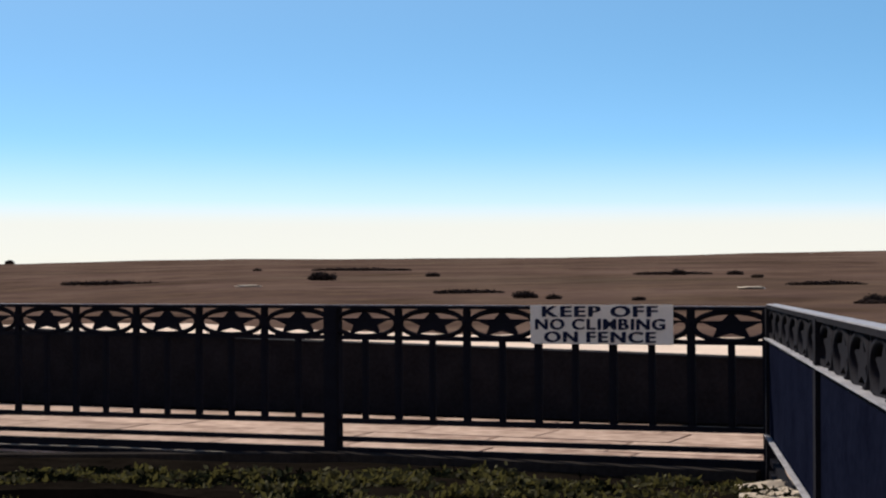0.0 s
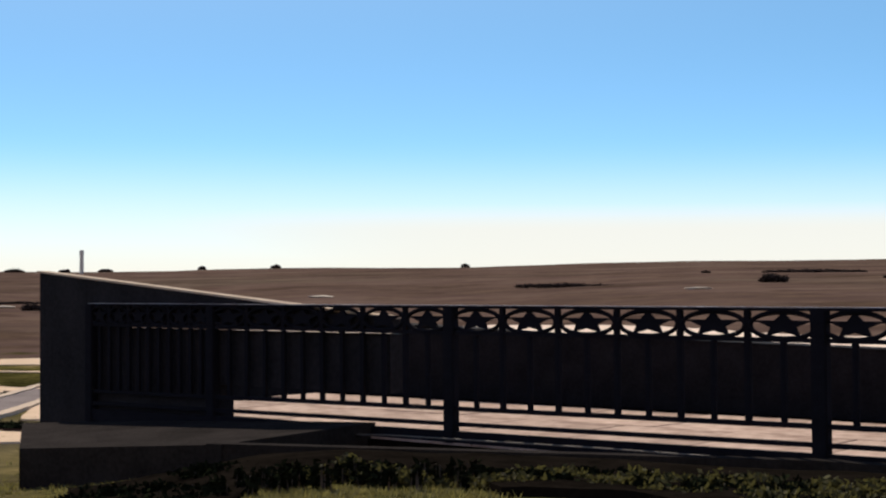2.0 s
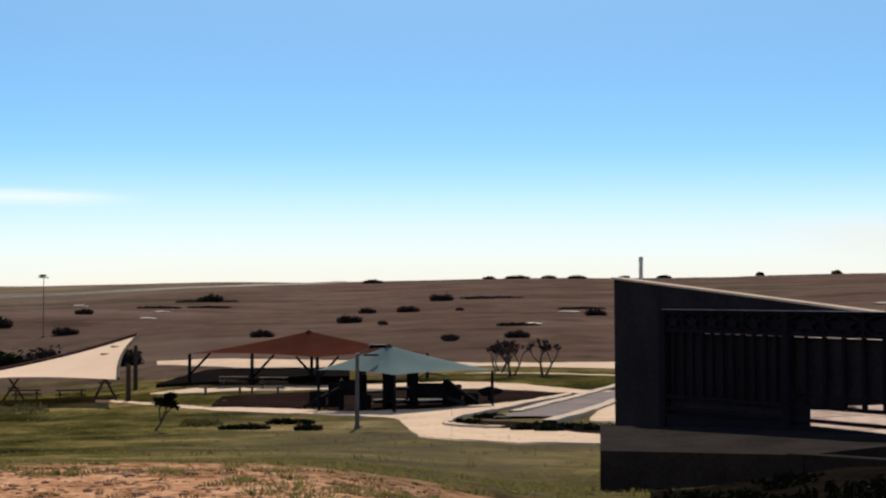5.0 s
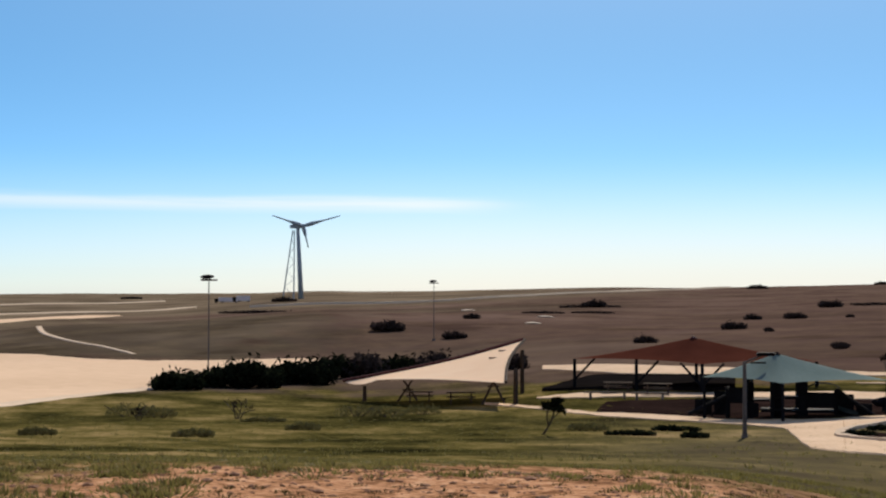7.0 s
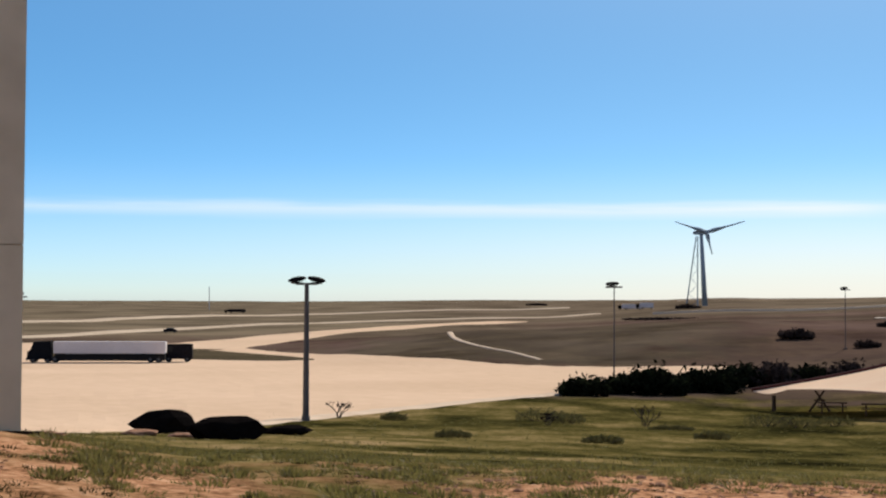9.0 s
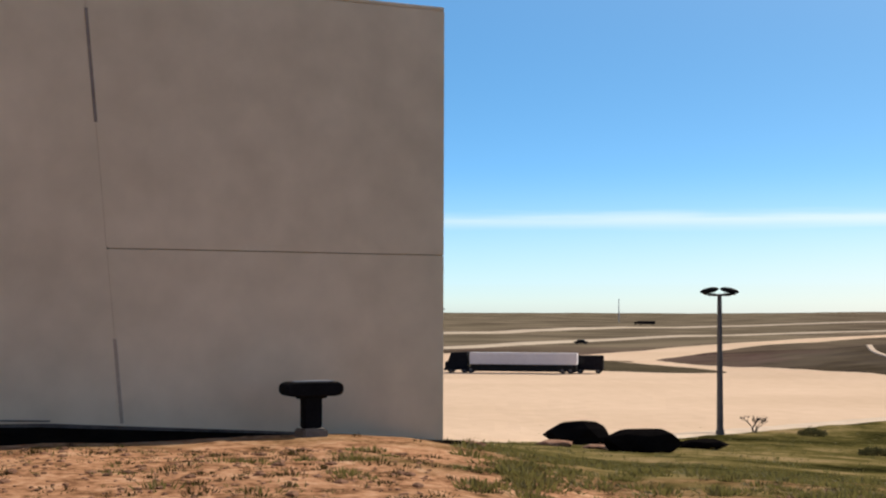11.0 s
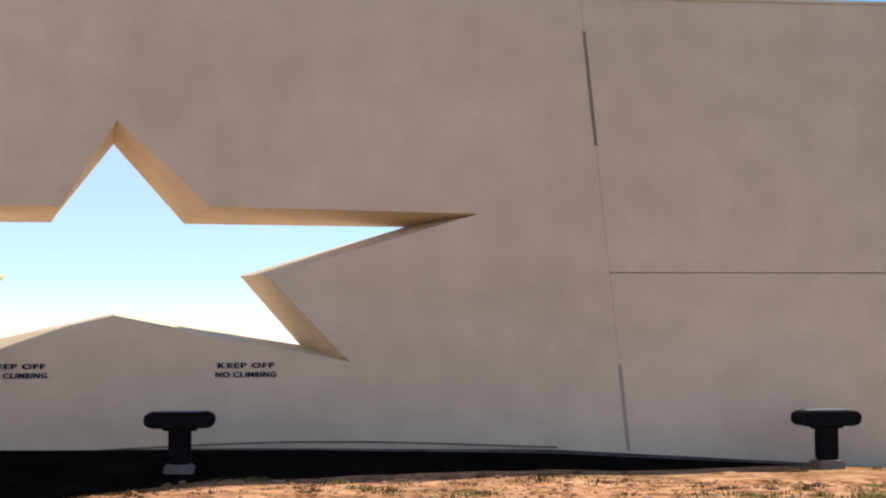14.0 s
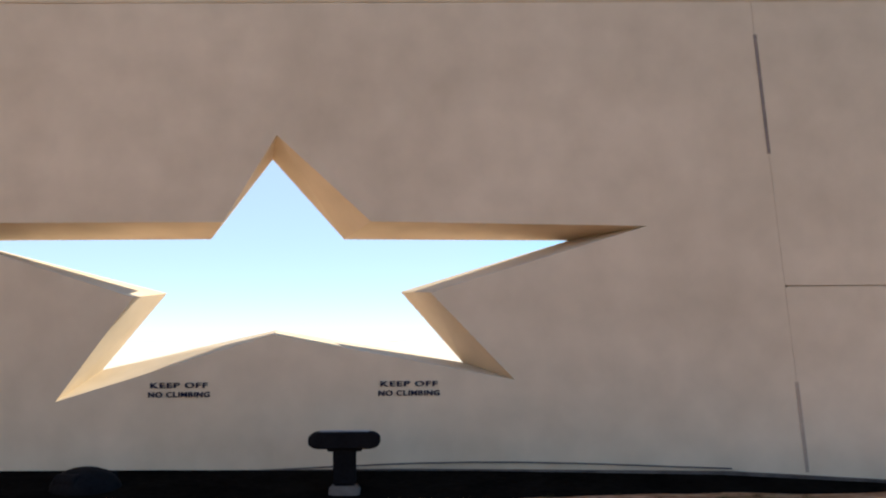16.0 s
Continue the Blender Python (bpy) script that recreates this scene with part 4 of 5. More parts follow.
# stencilled warnings, conduit and plinth
for s0 in (1.87, -0.365):
    st = thing("stencil", WALL_AT @ Matrix.Translation((-s0, -0.004, 1.265)), "dark stencilled warning painted on the wall", "lettering", "wall stencils")
    lettering("KEEP OFF", 0, 0.022, 0.56, 0.05, st, -0.004)
    lettering("NO CLIMBING", 0, -0.068, 0.6, 0.05, st, -0.004)
con = thing("conduit", WALL_AT, "thin grey conduit sagging along the foot of the wall", "cable")
cb = bmesh.new()
pts = [(x * 0.5, -0.05, 0.50 + 0.05 * math.sin(x * 0.45 + 0.7)) for x in range(-14, 8)]
rings = [[cb.verts.new((x, y + 0.009 * math.cos(k * 1.0472), z + 0.009 * math.sin(k * 1.0472))) for k in range(6)] for x, y, z in pts]
for a, b in zip(rings, rings[1:]):
    for k in range(6):
        cb.faces.new((a[k], a[(k + 1) % 6], b[(k + 1) % 6], b[k]))
part("pipe", cb, KERB, con)
part("plinth", plate([(-16, -0.5), (-16, 0.49), (0.5, 0.49), (3.5, 0.44), (6.2, 0.27), (6.2, -0.5)], -0.06, 0), PLINTH, star_wall, "grey plinth course darker than the wall, slightly proud")
# soil strip whose black also paints the wall's shadow at its foot
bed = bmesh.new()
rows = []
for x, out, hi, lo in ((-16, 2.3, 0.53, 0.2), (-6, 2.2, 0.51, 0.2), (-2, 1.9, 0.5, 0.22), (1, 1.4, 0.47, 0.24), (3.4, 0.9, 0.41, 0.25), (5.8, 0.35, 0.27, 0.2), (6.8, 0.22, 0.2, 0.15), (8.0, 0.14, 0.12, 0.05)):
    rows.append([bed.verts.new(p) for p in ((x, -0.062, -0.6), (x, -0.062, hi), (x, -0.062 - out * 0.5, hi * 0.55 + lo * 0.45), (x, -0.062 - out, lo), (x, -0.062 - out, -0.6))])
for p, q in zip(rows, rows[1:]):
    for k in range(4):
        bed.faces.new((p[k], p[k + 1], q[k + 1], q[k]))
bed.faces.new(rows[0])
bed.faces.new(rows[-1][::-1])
tagged(part("wall_bed", bed, BED, m=WALL_AT), "soil bed along the wall foot, blackened for the wall's shade", "planting bed", kind="structure")


def lamp_body(half, depth, low, high, rx, rz):
    """A bar with rounded ends, drawn in the upright plane and given its depth."""
    bm = bmesh.new()
    rims = []
    for y in (-depth, -depth * 0.88, depth * 0.88, depth):
        inset = 0.012 if abs(y) == depth else 0.0
        rim = []
        for cx, cz, start in ((half - rx, high - rz, 0), (rx - half, high - rz, 90), (rx - half, low + rz, 180), (half - rx, low + rz, 270)):
            for k in range(7):
                a = radians(start + k * 15)
                rim.append(bm.verts.new((cx + math.cos(a) * (rx - inset), y, cz + math.sin(a) * (rz - inset))))
        rims.append(rim)
    n = len(rims[0])
    for one, two in zip(rims, rims[1:]):
        for i in range(n):
            bm.faces.new((one[i], one[(i + 1) % n], two[(i + 1) % n], two[i]))
    bm.faces.new(rims[0])
    bm.faces.new(rims[-1][::-1])
    bmesh.ops.recalc_face_normals(bm, faces=bm.faces)
    return bm


def flood_light(s, off, foot, turn, group="wall flood lights", hood=False):
    m = WALL_AT @ pose(-s, -off, foot, 0, 0, turn)
    f = thing("flood_light", m, "black flood light on a stubby post and concrete footing", "flood light", group)
    part("footing", cube(-0.14, 0.14, -0.13, 0.13, -0.3, 0.06, 0.02), KERB, f, "grey concrete footing")
    part("post", cube(-0.105, 0.105, -0.06, 0.06, 0.06, 0.4, 0.015), BLACK, f)
    part("bracket", cube(-0.16, 0.16, -0.05, 0.05, 0.368, 0.402, 0.008), BLACK, f)
    head = part("head", lamp_body(0.325, 0.12, 0.395, 0.548, 0.1, 0.06), BLACK, f)
    part("lens", cube(-0.28, 0.28, 0.118, 0.126, 0.44, 0.51, 0.004), GLASS_DARK, head)
    if not hood:
        part("rim", cube(-0.225, 0.225, -0.06, 0.06, 0.546, 0.556, 0.003), RAIL_CAP, head, "pale top edge")
    if hood:
        bm = bmesh.new()
        bmesh.ops.create_uvsphere(bm, u_segments=20, v_segments=10, radius=1, matrix=Matrix.Translation((0, 0, 0.38)) @ Matrix.Diagonal((0.36, 0.32, 0.22, 1)))
        part("hood", bm, BLACK, head, "rounded dark hood", smooth=True)
    return f


flood_light(-6.06, 0.75, 0.31, 4)
flood_light(0.22, 0.9, 0.36, 0)
flood_light(2.6, 0.75, 0.0, 62, hood=True)


# ---- slope, playground and parking ----
def place(az, d, lift=0.0):
    x, y = -math.sin(radians(az)) * d, math.cos(radians(az)) * d
    return x, y, ground_z(x, y) + lift


def facing(az, d, lift=0.0):
    """A pose on the ground whose x runs to the right and y away, seen from the terrace."""
    x, y, z = place(az, d, lift)
    return pose(x, y, z, 0, 0, az)


def cloth(corners, apex, mat, parent, name="canopy", sag=0.12, thick=0.03, n=8):
    """A peaked shade cloth, each side sagging a little, with thickness."""
    bm = bmesh.new()
    k = len(corners)
    for i in range(k):
        a, b, c = Vector(corners[i]), Vector(corners[(i + 1) % k]), Vector(apex)
        rows = []
        for r in range(n + 1):
            t = r / n
            row = []
            for s in range(n + 1):
                u = s / n
                e = a.lerp(b, u)
                e.z += sag * 4 * u * (1 - u) * 0.8
                p = e.lerp(c, t)
                p.z -= sag * 2.2 * t * (1 - t)
                row.append(bm.verts.new(p))
            rows.append(row)
        for p, q in zip(rows, rows[1:]):
            for s in range(n):
                bm.faces.new((p[s], p[s + 1], q[s + 1], q[s]))
    bmesh.ops.remove_doubles(bm, verts=bm.verts, dist=0.004)
    bmesh.ops.recalc_face_normals(bm, faces=bm.faces)
    return part(name, bm, mat, parent, smooth=True)


# teal shade canopy
t = thing("shade_canopy", facing(40.55, 78), "teal peaked shade canopy over the play structure", "canopy", "playground canopies")
TEAL_EAVE, TEAL_TOP = 2.02, 3.35
tc = [(-3.7, 1.2, TEAL_EAVE), (0.4, -3.6, TEAL_EAVE), (5.7, 0.4, TEAL_EAVE), (1.2, 4.6, TEAL_EAVE)]
cloth(tc, (0.1, 0, TEAL_TOP), TEAL, t)
for c in tc:
    part("post", bar((c[0] * 0.97, c[1] * 0.97, -0.3), (c[0] * 0.97, c[1] * 0.97, TEAL_EAVE), 0.09, 0.07, 10), PLAY, t)
part("vent", cube(-1.2, -0.4, -1.15, -0.95, 2.86, 2.95, 0.02), BLACK, t, "dark vent slot")
part("cap", bar((0.1, 0, 3.28), (0.1, 0, 3.42), 0.22, 0.08, 10), PLAY, t)

# red shade canopy
t = thing("shade_canopy", facing(43.55, 111), "rust red peaked shade canopy beside the playground", "canopy", "playground canopies")
rc = [(-9.0, 1.0, 2.05), (0.6, -5.5, 2.05), (9.0, 0.5, 2.05), (0.2, 6.5, 2.05)]
cloth(rc, (0, 0, 3.75), RED, t, sag=0.2)
for c in rc:
    part("post", bar((c[0] * 0.98, c[1] * 0.98, -0.4), (c[0] * 0.98, c[1] * 0.98, 2.05), 0.14, 0.12, 10), PLAY, t)
part("post", bar((-4.1, -2.2, -0.4), (-4.1, -2.2, 2.2), 0.14, 0.12, 10), PLAY, t)
for x, y, s in ((-9.0, 1.0, 1), (-4.1, -2.2, 1), (0.6, -5.5, -1), (0.6, -5.5, 1)):
    part("brace", bar((x * 0.98, y * 0.98, 0.5), (x * 0.98 + 1.5 * s, y * 0.98, 2.1), 0.09, 0.08, 8), PLAY, t)
part("ridge_cap", bar((0, 0, 3.68), (0, 0, 3.84), 0.3, 0.12, 10), MAROON, t)

# cream sail
SAIL = facing(53.55, 100, 0)
t = thing("shade_sail", SAIL, "cream fabric shade sail with one raised corner", "shade sail")
z0 = SAIL.translation.z
SL, ST, SB = (SAIL.inverted() @ p for p in (Vector((-95.91, 62.45, -5.00)), Vector((-86.16, 72.28, -1.73)), Vector((-71.57, 58.54, -3.79))))


def sail_point(u, v):
    low = Vector(SL).lerp(Vector(SB), u)
    low.z += 0.22 * math.sin(math.pi * u) - 0.28 * math.sin(math.pi * min(u * 4, 1)) * (1 if u < 0.25 else 0)
    high = Vector(SL).lerp(Vector(ST), u)
    high.z -= 0.34 * math.sin(math.pi * u) * (0.55 + 0.45 * u)
    p = low.lerp(high, v)
    p.x -= 0.45 * math.sin(math.pi * v) * u ** 4
    return p


bm = bmesh.new()
rows = [[bm.verts.new(sail_point(i / 24, j / 10)) for j in range(11)] for i in range(25)]
for p, q in zip(rows, rows[1:]):
    for j in range(10):
        bm.faces.new((p[j], q[j], q[j + 1], p[j + 1]))
bmesh.ops.remove_doubles(bm, verts=bm.verts, dist=0.003)
bmesh.ops.recalc_face_normals(bm, faces=bm.faces)
part("fabric", bm, CLOTH, t, smooth=True)
bm = bmesh.new()
edge = [sail_point(i / 24, 1.0) + Vector((0, -0.1, 0.09)) for i in range(25)]
for a, b in zip(edge, edge[1:]):
    rod(bm, a, b, 0.13, 0.13, 6)
part("edge_beam", bm, MAROON, t, "dark red edge beam")
bm = bmesh.new()
side = [sail_point(1.0, i / 10) + Vector((0.08, -0.1, 0.06)) for i in range(11)]
for a, b in zip(side, side[1:]):
    rod(bm, a, b, 0.1, 0.1, 6)
part("edge_beam", bm, TIMBER, t, "dark raked corner beam")
for u, v, w in ((0.93, 0.8, 0.45), (0.9, 0.62, 0.42)):
    c = sail_point(u, v)
    part("slot", cube(c.x - w, c.x + w, c.y - 0.12, c.y - 0.1, c.z - 0.05, c.z + 0.05, 0.02), MAROON, t)
for x, y, top in ((-93.35, 62.7, -5.2), (-74.6, 61.94, -3.1), (-84.9, 71.1, -2.4)):
    q = SAIL.inverted() @ Vector((x, y, 0))
    part("post", bar((q.x, q.y, ground_z(x, y) - z0 - 0.3), (q.x, q.y, top - z0), 0.17, 0.14, 10), TIMBER, t, "dark timber post")


def picnic_table(m, label):
    t = thing("picnic_table", m, label, "picnic table", "picnic tables")
    part("tabletop", cube(-1.0, 1.0, -0.4, 0.4, 0.72, 0.78, 0.01), TIMBER, t)
    bench = part("bench", cube(-1.0, 1.0, -0.14, 0.14, 0.42, 0.47, 0.01), TIMBER, t, m=Matrix.Translation((0, -0.75, 0)))
    again(bench, Matrix.Translation((0, 0.75, 0)))
    for x in (-0.7, 0.7):
        for s in (-1, 1):
            part("leg", bar((x, -0.7 * s, -0.05), (x, 0.35 * s, 0.72), 0.06, 0.06, 6), TIMBER, t)
    return t


picnic_table(facing(54.0, 108), "dark timber picnic table in the shade of the sail")
picnic_table(facing(52.4, 103), "dark timber picnic table under the shade sail")
picnic_table(facing(46.4, 106), "dark picnic table under the red canopy")
picnic_table(facing(44.9, 104), "dark picnic table under the red canopy")
for az, d, h in ((54.45, 110.4, 1.55), (51.15, 99.5, 2.15)):
    q = thing("trestle", facing(az, d), "dark crossed timber trestle holding the sail", "trestle", "crossed trestles")
    for s in (-1, 1):
        part("strut", bar((-0.8 * s, 0, -0.1), (0.32 * s, 0, h), 0.085, 0.07, 6), TIMBER, q)
    part("crossbar", bar((-0.4, 0, h * 0.55), (0.4, 0, h * 0.55), 0.05, 0.05, 6), TIMBER, q)

# play structure
P = facing(40.2, 80)
t = thing("play_structure", P, "dark play structure with decks, panels and a slide", "play structure")
for x, y, h in ((-2.9, -0.6, 1.5), (-2.9, 0.7, 1.5), (-1.9, -0.7, 2.0), (-1.7, 0.7, 2.05), (-0.6, -0.7, 2.1), (-0.4, 0.8, 2.1), (1.0, -0.6, 2.0), (1.1, 0.7, 2.0), (2.6, -0.5, 1.5), (2.7, 0.6, 1.5)):
    part("post", bar((x, y, -0.3), (x, y, h), 0.11, 0.11, 8), PLAY, t)
part("deck", cube(-3.0, -1.6, -0.8, 0.8, 0.72, 0.82, 0.02), PLAY, t)
part("deck", cube(-0.7, 1.2, -0.8, 0.8, 0.98, 1.08, 0.02), PLAY, t)
part("panel", cube(-2.95, -1.75, -0.74, -0.66, 0.82, 1.5, 0.03), PLAY, t, "dark guard panel")
part("panel", cube(-0.65, 0.0, -0.74, -0.66, 1.08, 1.95, 0.03), PLAY, t, "dark guard panel")
part("panel", cube(0.7, 1.15, -0.74, -0.66, 0.1, 1.95, 0.03), PLAY, t, "dark climbing panel")
part("panel", cube(-2.0, -1.3, -0.74, -0.66, 0.0, 0.75, 0.03), PLAY, t, "dark climbing panel")
part("panel", cube(1.15, 2.6, -0.62, -0.55, 0.55, 1.35, 0.03), PLAY, t, "dark guard panel")
part("panel", cube(-0.7, -0.1, -0.1, 0.0, 0.0, 1.0, 0.03), PLAY, t, "dark play panel")
part("bridge", cube(-1.6, -0.7, -0.6, 0.6, 0.84, 0.92, 0.02), PLAY, t)
part("barrier", cube(-1.95, -1.55, -0.3, 0.4, 0.0, 1.8, 0.04), PLAY, t)
bm = bmesh.new()
rows = []
for i in range(13):
    u = i / 12
    x, z = 1.2 + 2.5 * u, 1.05 - 0.95 * (u ** 0.85)
    rows.append([bm.verts.new((x, y, z + h)) for y, h in ((-0.42, 0.25), (-0.38, 0.02), (0.38, 0.02), (0.42, 0.25))])
for p, q in zip(rows, rows[1:]):
    for k in range(3):
        bm.faces.new((p[k], p[k + 1], q[k + 1], q[k]))
bmesh.ops.solidify(bm, geom=bm.faces[:], thickness=0.05)
part("slide", bm, PLASTIC, t, "dull plastic slide")
bm = bmesh.new()
rows = []
for i in range(11):
    a = math.pi * i / 10
    rows.append([bm.verts.new((2.0 - 0.95 * math.cos(a), y, 1.35 + 0.45 * math.sin(a))) for y in (-0.7, 0.7)])
for p, q in zip(rows, rows[1:]):
    bm.faces.new((p[0], p[1], q[1], q[0]))
bmesh.ops.solidify(bm, geom=bm.faces[:], thickness=0.06)
part("tunnel_roof", bm, PLAY, t)
for k in range(5):
    part("rung", bar((-3.6 + 0.12 * k, -0.5, 0.12 + 0.15 * k), (-3.6 + 0.12 * k, 0.5, 0.12 + 0.15 * k), 0.04, 0.04, 6), PLAY, t)
part("side_rail", bar((-3.75, -0.5, 0.0), (-2.95, -0.5, 1.0), 0.05, 0.05, 6), PLAY, t)
part("side_rail", bar((-3.75, 0.5, 0.0), (-2.95, 0.5, 1.0), 0.05, 0.05, 6), PLAY, t)
for x0, x1, h in ((-4.6, -3.7, 0.9), (-3.6, -3.0, 1.3), (2.7, 3.5, 1.25), (3.6, 4.4, 0.8)):
    part("panel", cube(x0, x1, -0.3, -0.2, 0.05, h, 0.04), PLAY, t, "dark climbing panel")
part("platform", cube(-1.2, 2.5, -0.9, 0.9, 0.3, 0.42, 0.02), PLAY, t)
part("climber", bar((2.6, -0.6, 1.5), (4.6, -0.6, 0.1), 0.12, 0.12, 8), PLAY, t)
part("climber", bar((-2.9, -0.7, 1.1), (-4.9, -0.7, 0.1), 0.12, 0.12, 8), PLAY, t)
t = thing("spring_rider", facing(36.6, 82), "small dark spring rider on the mulch", "spring rider")
part("spring", bar((0, 0, 0), (0, 0, 0.35), 0.16, 0.12, 10), PLAY, t)
part("body", lump(bmesh.new(), (0, 0, 0.55), (0.7, 0.2, 0.25), rng, 0.15), PLAY, t)
for az, d, w in ((46.8, 100, 1.6), (45.2, 99, 1.2)):
    t = thing("bench", facing(az, d), "dark low bench on the patio", "bench", "patio benches")
    part("seat", cube(-w, w, -0.25, 0.25, 0.38, 0.46, 0.02), TIMBER, t)
    for s in (-1, 1):
        part("support", cube(s * w * 0.7 - 0.08, s * w * 0.7 + 0.08, -0.2, 0.2, -0.1, 0.38, 0.01), KERB, t)

# lamp on a slim post near the path
t = thing("path_lamp", facing(41.64, 60.6), "slim grey path lamp with a dark tilted head", "lamp post")
part("pole", bar((0, 0, -0.3), (0, 0, 3.0), 0.1, 0.075, 10), STEEL, t)
part("collar", bar((0, 0, -0.05), (0, 0, 0.12), 0.15, 0.12, 10), STEEL, t)
part("arm", bar((0, 0, 2.95), (0.8, 0, 3.3), 0.04, 0.04, 6), STEEL, t)
part("head", cube(0.45, 1.2, -0.25, 0.25, 3.22, 3.36, 0.04), BLACK, t, "dark lamp head")


def flood_mast(az, d, height, twin, turn=0.0):
    t = thing("light_mast", facing(az, d) @ pose(0, 0, 0, 0, 0, turn), "tall grey light mast with dark oval flood heads" if twin else "far grey light mast with one dark oval head", "light mast", "parking lot masts")
    k = height / 7.6
    part("pole", bar((0, 0, -0.4), (0, 0, height - 0.25 * k), (0.19 if twin else 0.06) * k, (0.12 if twin else 0.04) * k, 10), STEEL, t)
    part("footing", bar((0, 0, -0.4), (0, 0, 0.25), 0.24 * k, 0.22 * k, 12), STEEL, t)
    part("crossarm", bar((-0.6 * k, 0, height - 0.3 * k), (0.6 * k, 0, height - 0.3 * k), 0.06 * k, 0.06 * k, 6), STEEL, t)
    for s in ((-1, 1) if twin else (-0.25,)):
        bm = bmesh.new()
        bmesh.ops.create_uvsphere(bm, u_segments=16, v_segments=8, radius=1, matrix=Matrix.Translation((s * 0.52 * k, 0, height - 0.06 * k)) @ pose(0, 0, 0, 0, 11 * s, 0) @ Matrix.Diagonal((0.5 * k, 0.42 * k, 0.15 * k, 1)))
        h = part("flood_head", bm, BLACK, t, smooth=True)
        part("lens", bar((s * 0.52 * k, 0, height - 0.3 * k), (s * 0.52 * k, 0, height - 0.22 * k), 0.3 * k, 0.34 * k, 14), GLASS_DARK, h)
    return t


flood_mast(73.85, 80.6, 7.65, True)
flood_mast(62.08, 140, 9.9, False)
flood_mast(53.5, 236, 9.5, False)
flood_mast(84.55, 150, 9.0, False)

# wind turbine and lattice mast
W = facing(58.62, 900)
wz = W.translation.z
t = thing("wind_turbine", W, "three-bladed grey wind turbine standing far off", "wind turbine")
hub_z = 1.6 + 0.0466 * 900 - wz
part("tower", bar((-0.4, 0, -2), (-2.6, 0, hub_z - 0.6), 1.7, 1.0, 16), TURBINE, t, smooth=True)
part("nacelle", cube(-7.5, 0.2, -1.6, 1.6, hub_z - 1.4, hub_z + 0.9, 0.5), TURBINE, t)
part("hub", lump(bmesh.new(), (0.6, -1.5, hub_z), (1.4, 1.4, 1.4), rng, 0.0), TURBINE, t, smooth=True)
for tx, tz in ((-18.6, 6.3), (22.3, 6.4), (3.2, -13.2)):
    d = Vector((tx, 0, tz))
    side = Vector((-d.z, 0, d.x)).normalized()
    bm = bmesh.new()
    rows = []
    for i in range(9):
        u = i / 8
        c, w = d * u + Vector((0.6, -2, hub_z)), (0.75 + 0.7 * math.sin(math.pi * min(u * 2.2, 1))) * (1 - 0.62 * u)
        rows.append([bm.verts.new(c + side * w), bm.verts.new(c + Vector((0, -0.35 * (1 - u) - 0.08, 0))), bm.verts.new(c - side * w), bm.verts.new(c + Vector((0, 0.3 * (1 - u) + 0.06, 0)))])
    for p, q in zip(rows, rows[1:]):
        for k in range(4):
            bm.faces.new((p[k], p[(k + 1) % 4], q[(k + 1) % 4], q[k]))
    bm.faces.new(rows[-1])
    part("blade", bm, TURBINE, t, smooth=True)
t = thing("lattice_mast", facing(59.05, 880), "thin grey lattice mast beside the turbine", "lattice mast")
top = hub_z * 0.94
for s in (-1, 1):
    for y in (-1, 1):
        part("leg", bar((s * 3.4 - 1.5, y * 3, -2), (s * 0.5 + 1.6, y * 0.5, top), 0.4, 0.3, 5), TURBINE, t)
for k in range(9):
    u0, u1 = k / 9, (k + 1) / 9
    w0, w1, c0, c1 = 3.4 + (0.5 - 3.4) * u0, 3.4 + (0.5 - 3.4) * u1, -1.5 + 3.1 * u0, -1.5 + 3.1 * u1
    s = 1 if k % 2 else -1
    part("brace", bar((c0 + s * w0, -3 + 2.5 * u0, -2 + (top + 2) * u0), (c1 - s * w1, -3 + 2.5 * u1, -2 + (top + 2) * u1), 0.13, 0.13, 5), TURBINE, t)

# distant tower and mast
t = thing("tower", facing(30.87, 970), "pale distant tower standing on the skyline", "tower")
tz = 1.6 + 0.0231 * 970 - t.matrix_basis.translation.z
part("shaft", bar((0, 0, -3), (0, 0, tz - 1.5), 1.4, 1.2, 12), FLATS, t)
part("tank", bar((0, 0, tz - 3.0), (0, 0, tz), 1.5, 1.35, 12), FLATS, t)
t = thing("far_mast", facing(77.6, 1400), "pale distant mast on the plain", "mast")
part("shaft", bar((-1, 0, -5), (-1, 0, 1.6 + 0.009 * 1400 - t.matrix_basis.translation.z), 0.45, 0.35, 8), PALE_STEEL, t)


# truck on the lot
def wheel(parent, x, y, r=0.52, w=0.35):
    o = part("tyre", bar((x, y - w / 2, r), (x, y + w / 2, r), r, r, 18), RUBBER, parent)
    part("rim", bar((x, y - w / 2 - 0.01, r), (x, y + w / 2 + 0.01, r), r * 0.55, r * 0.55, 14), STEEL, o)


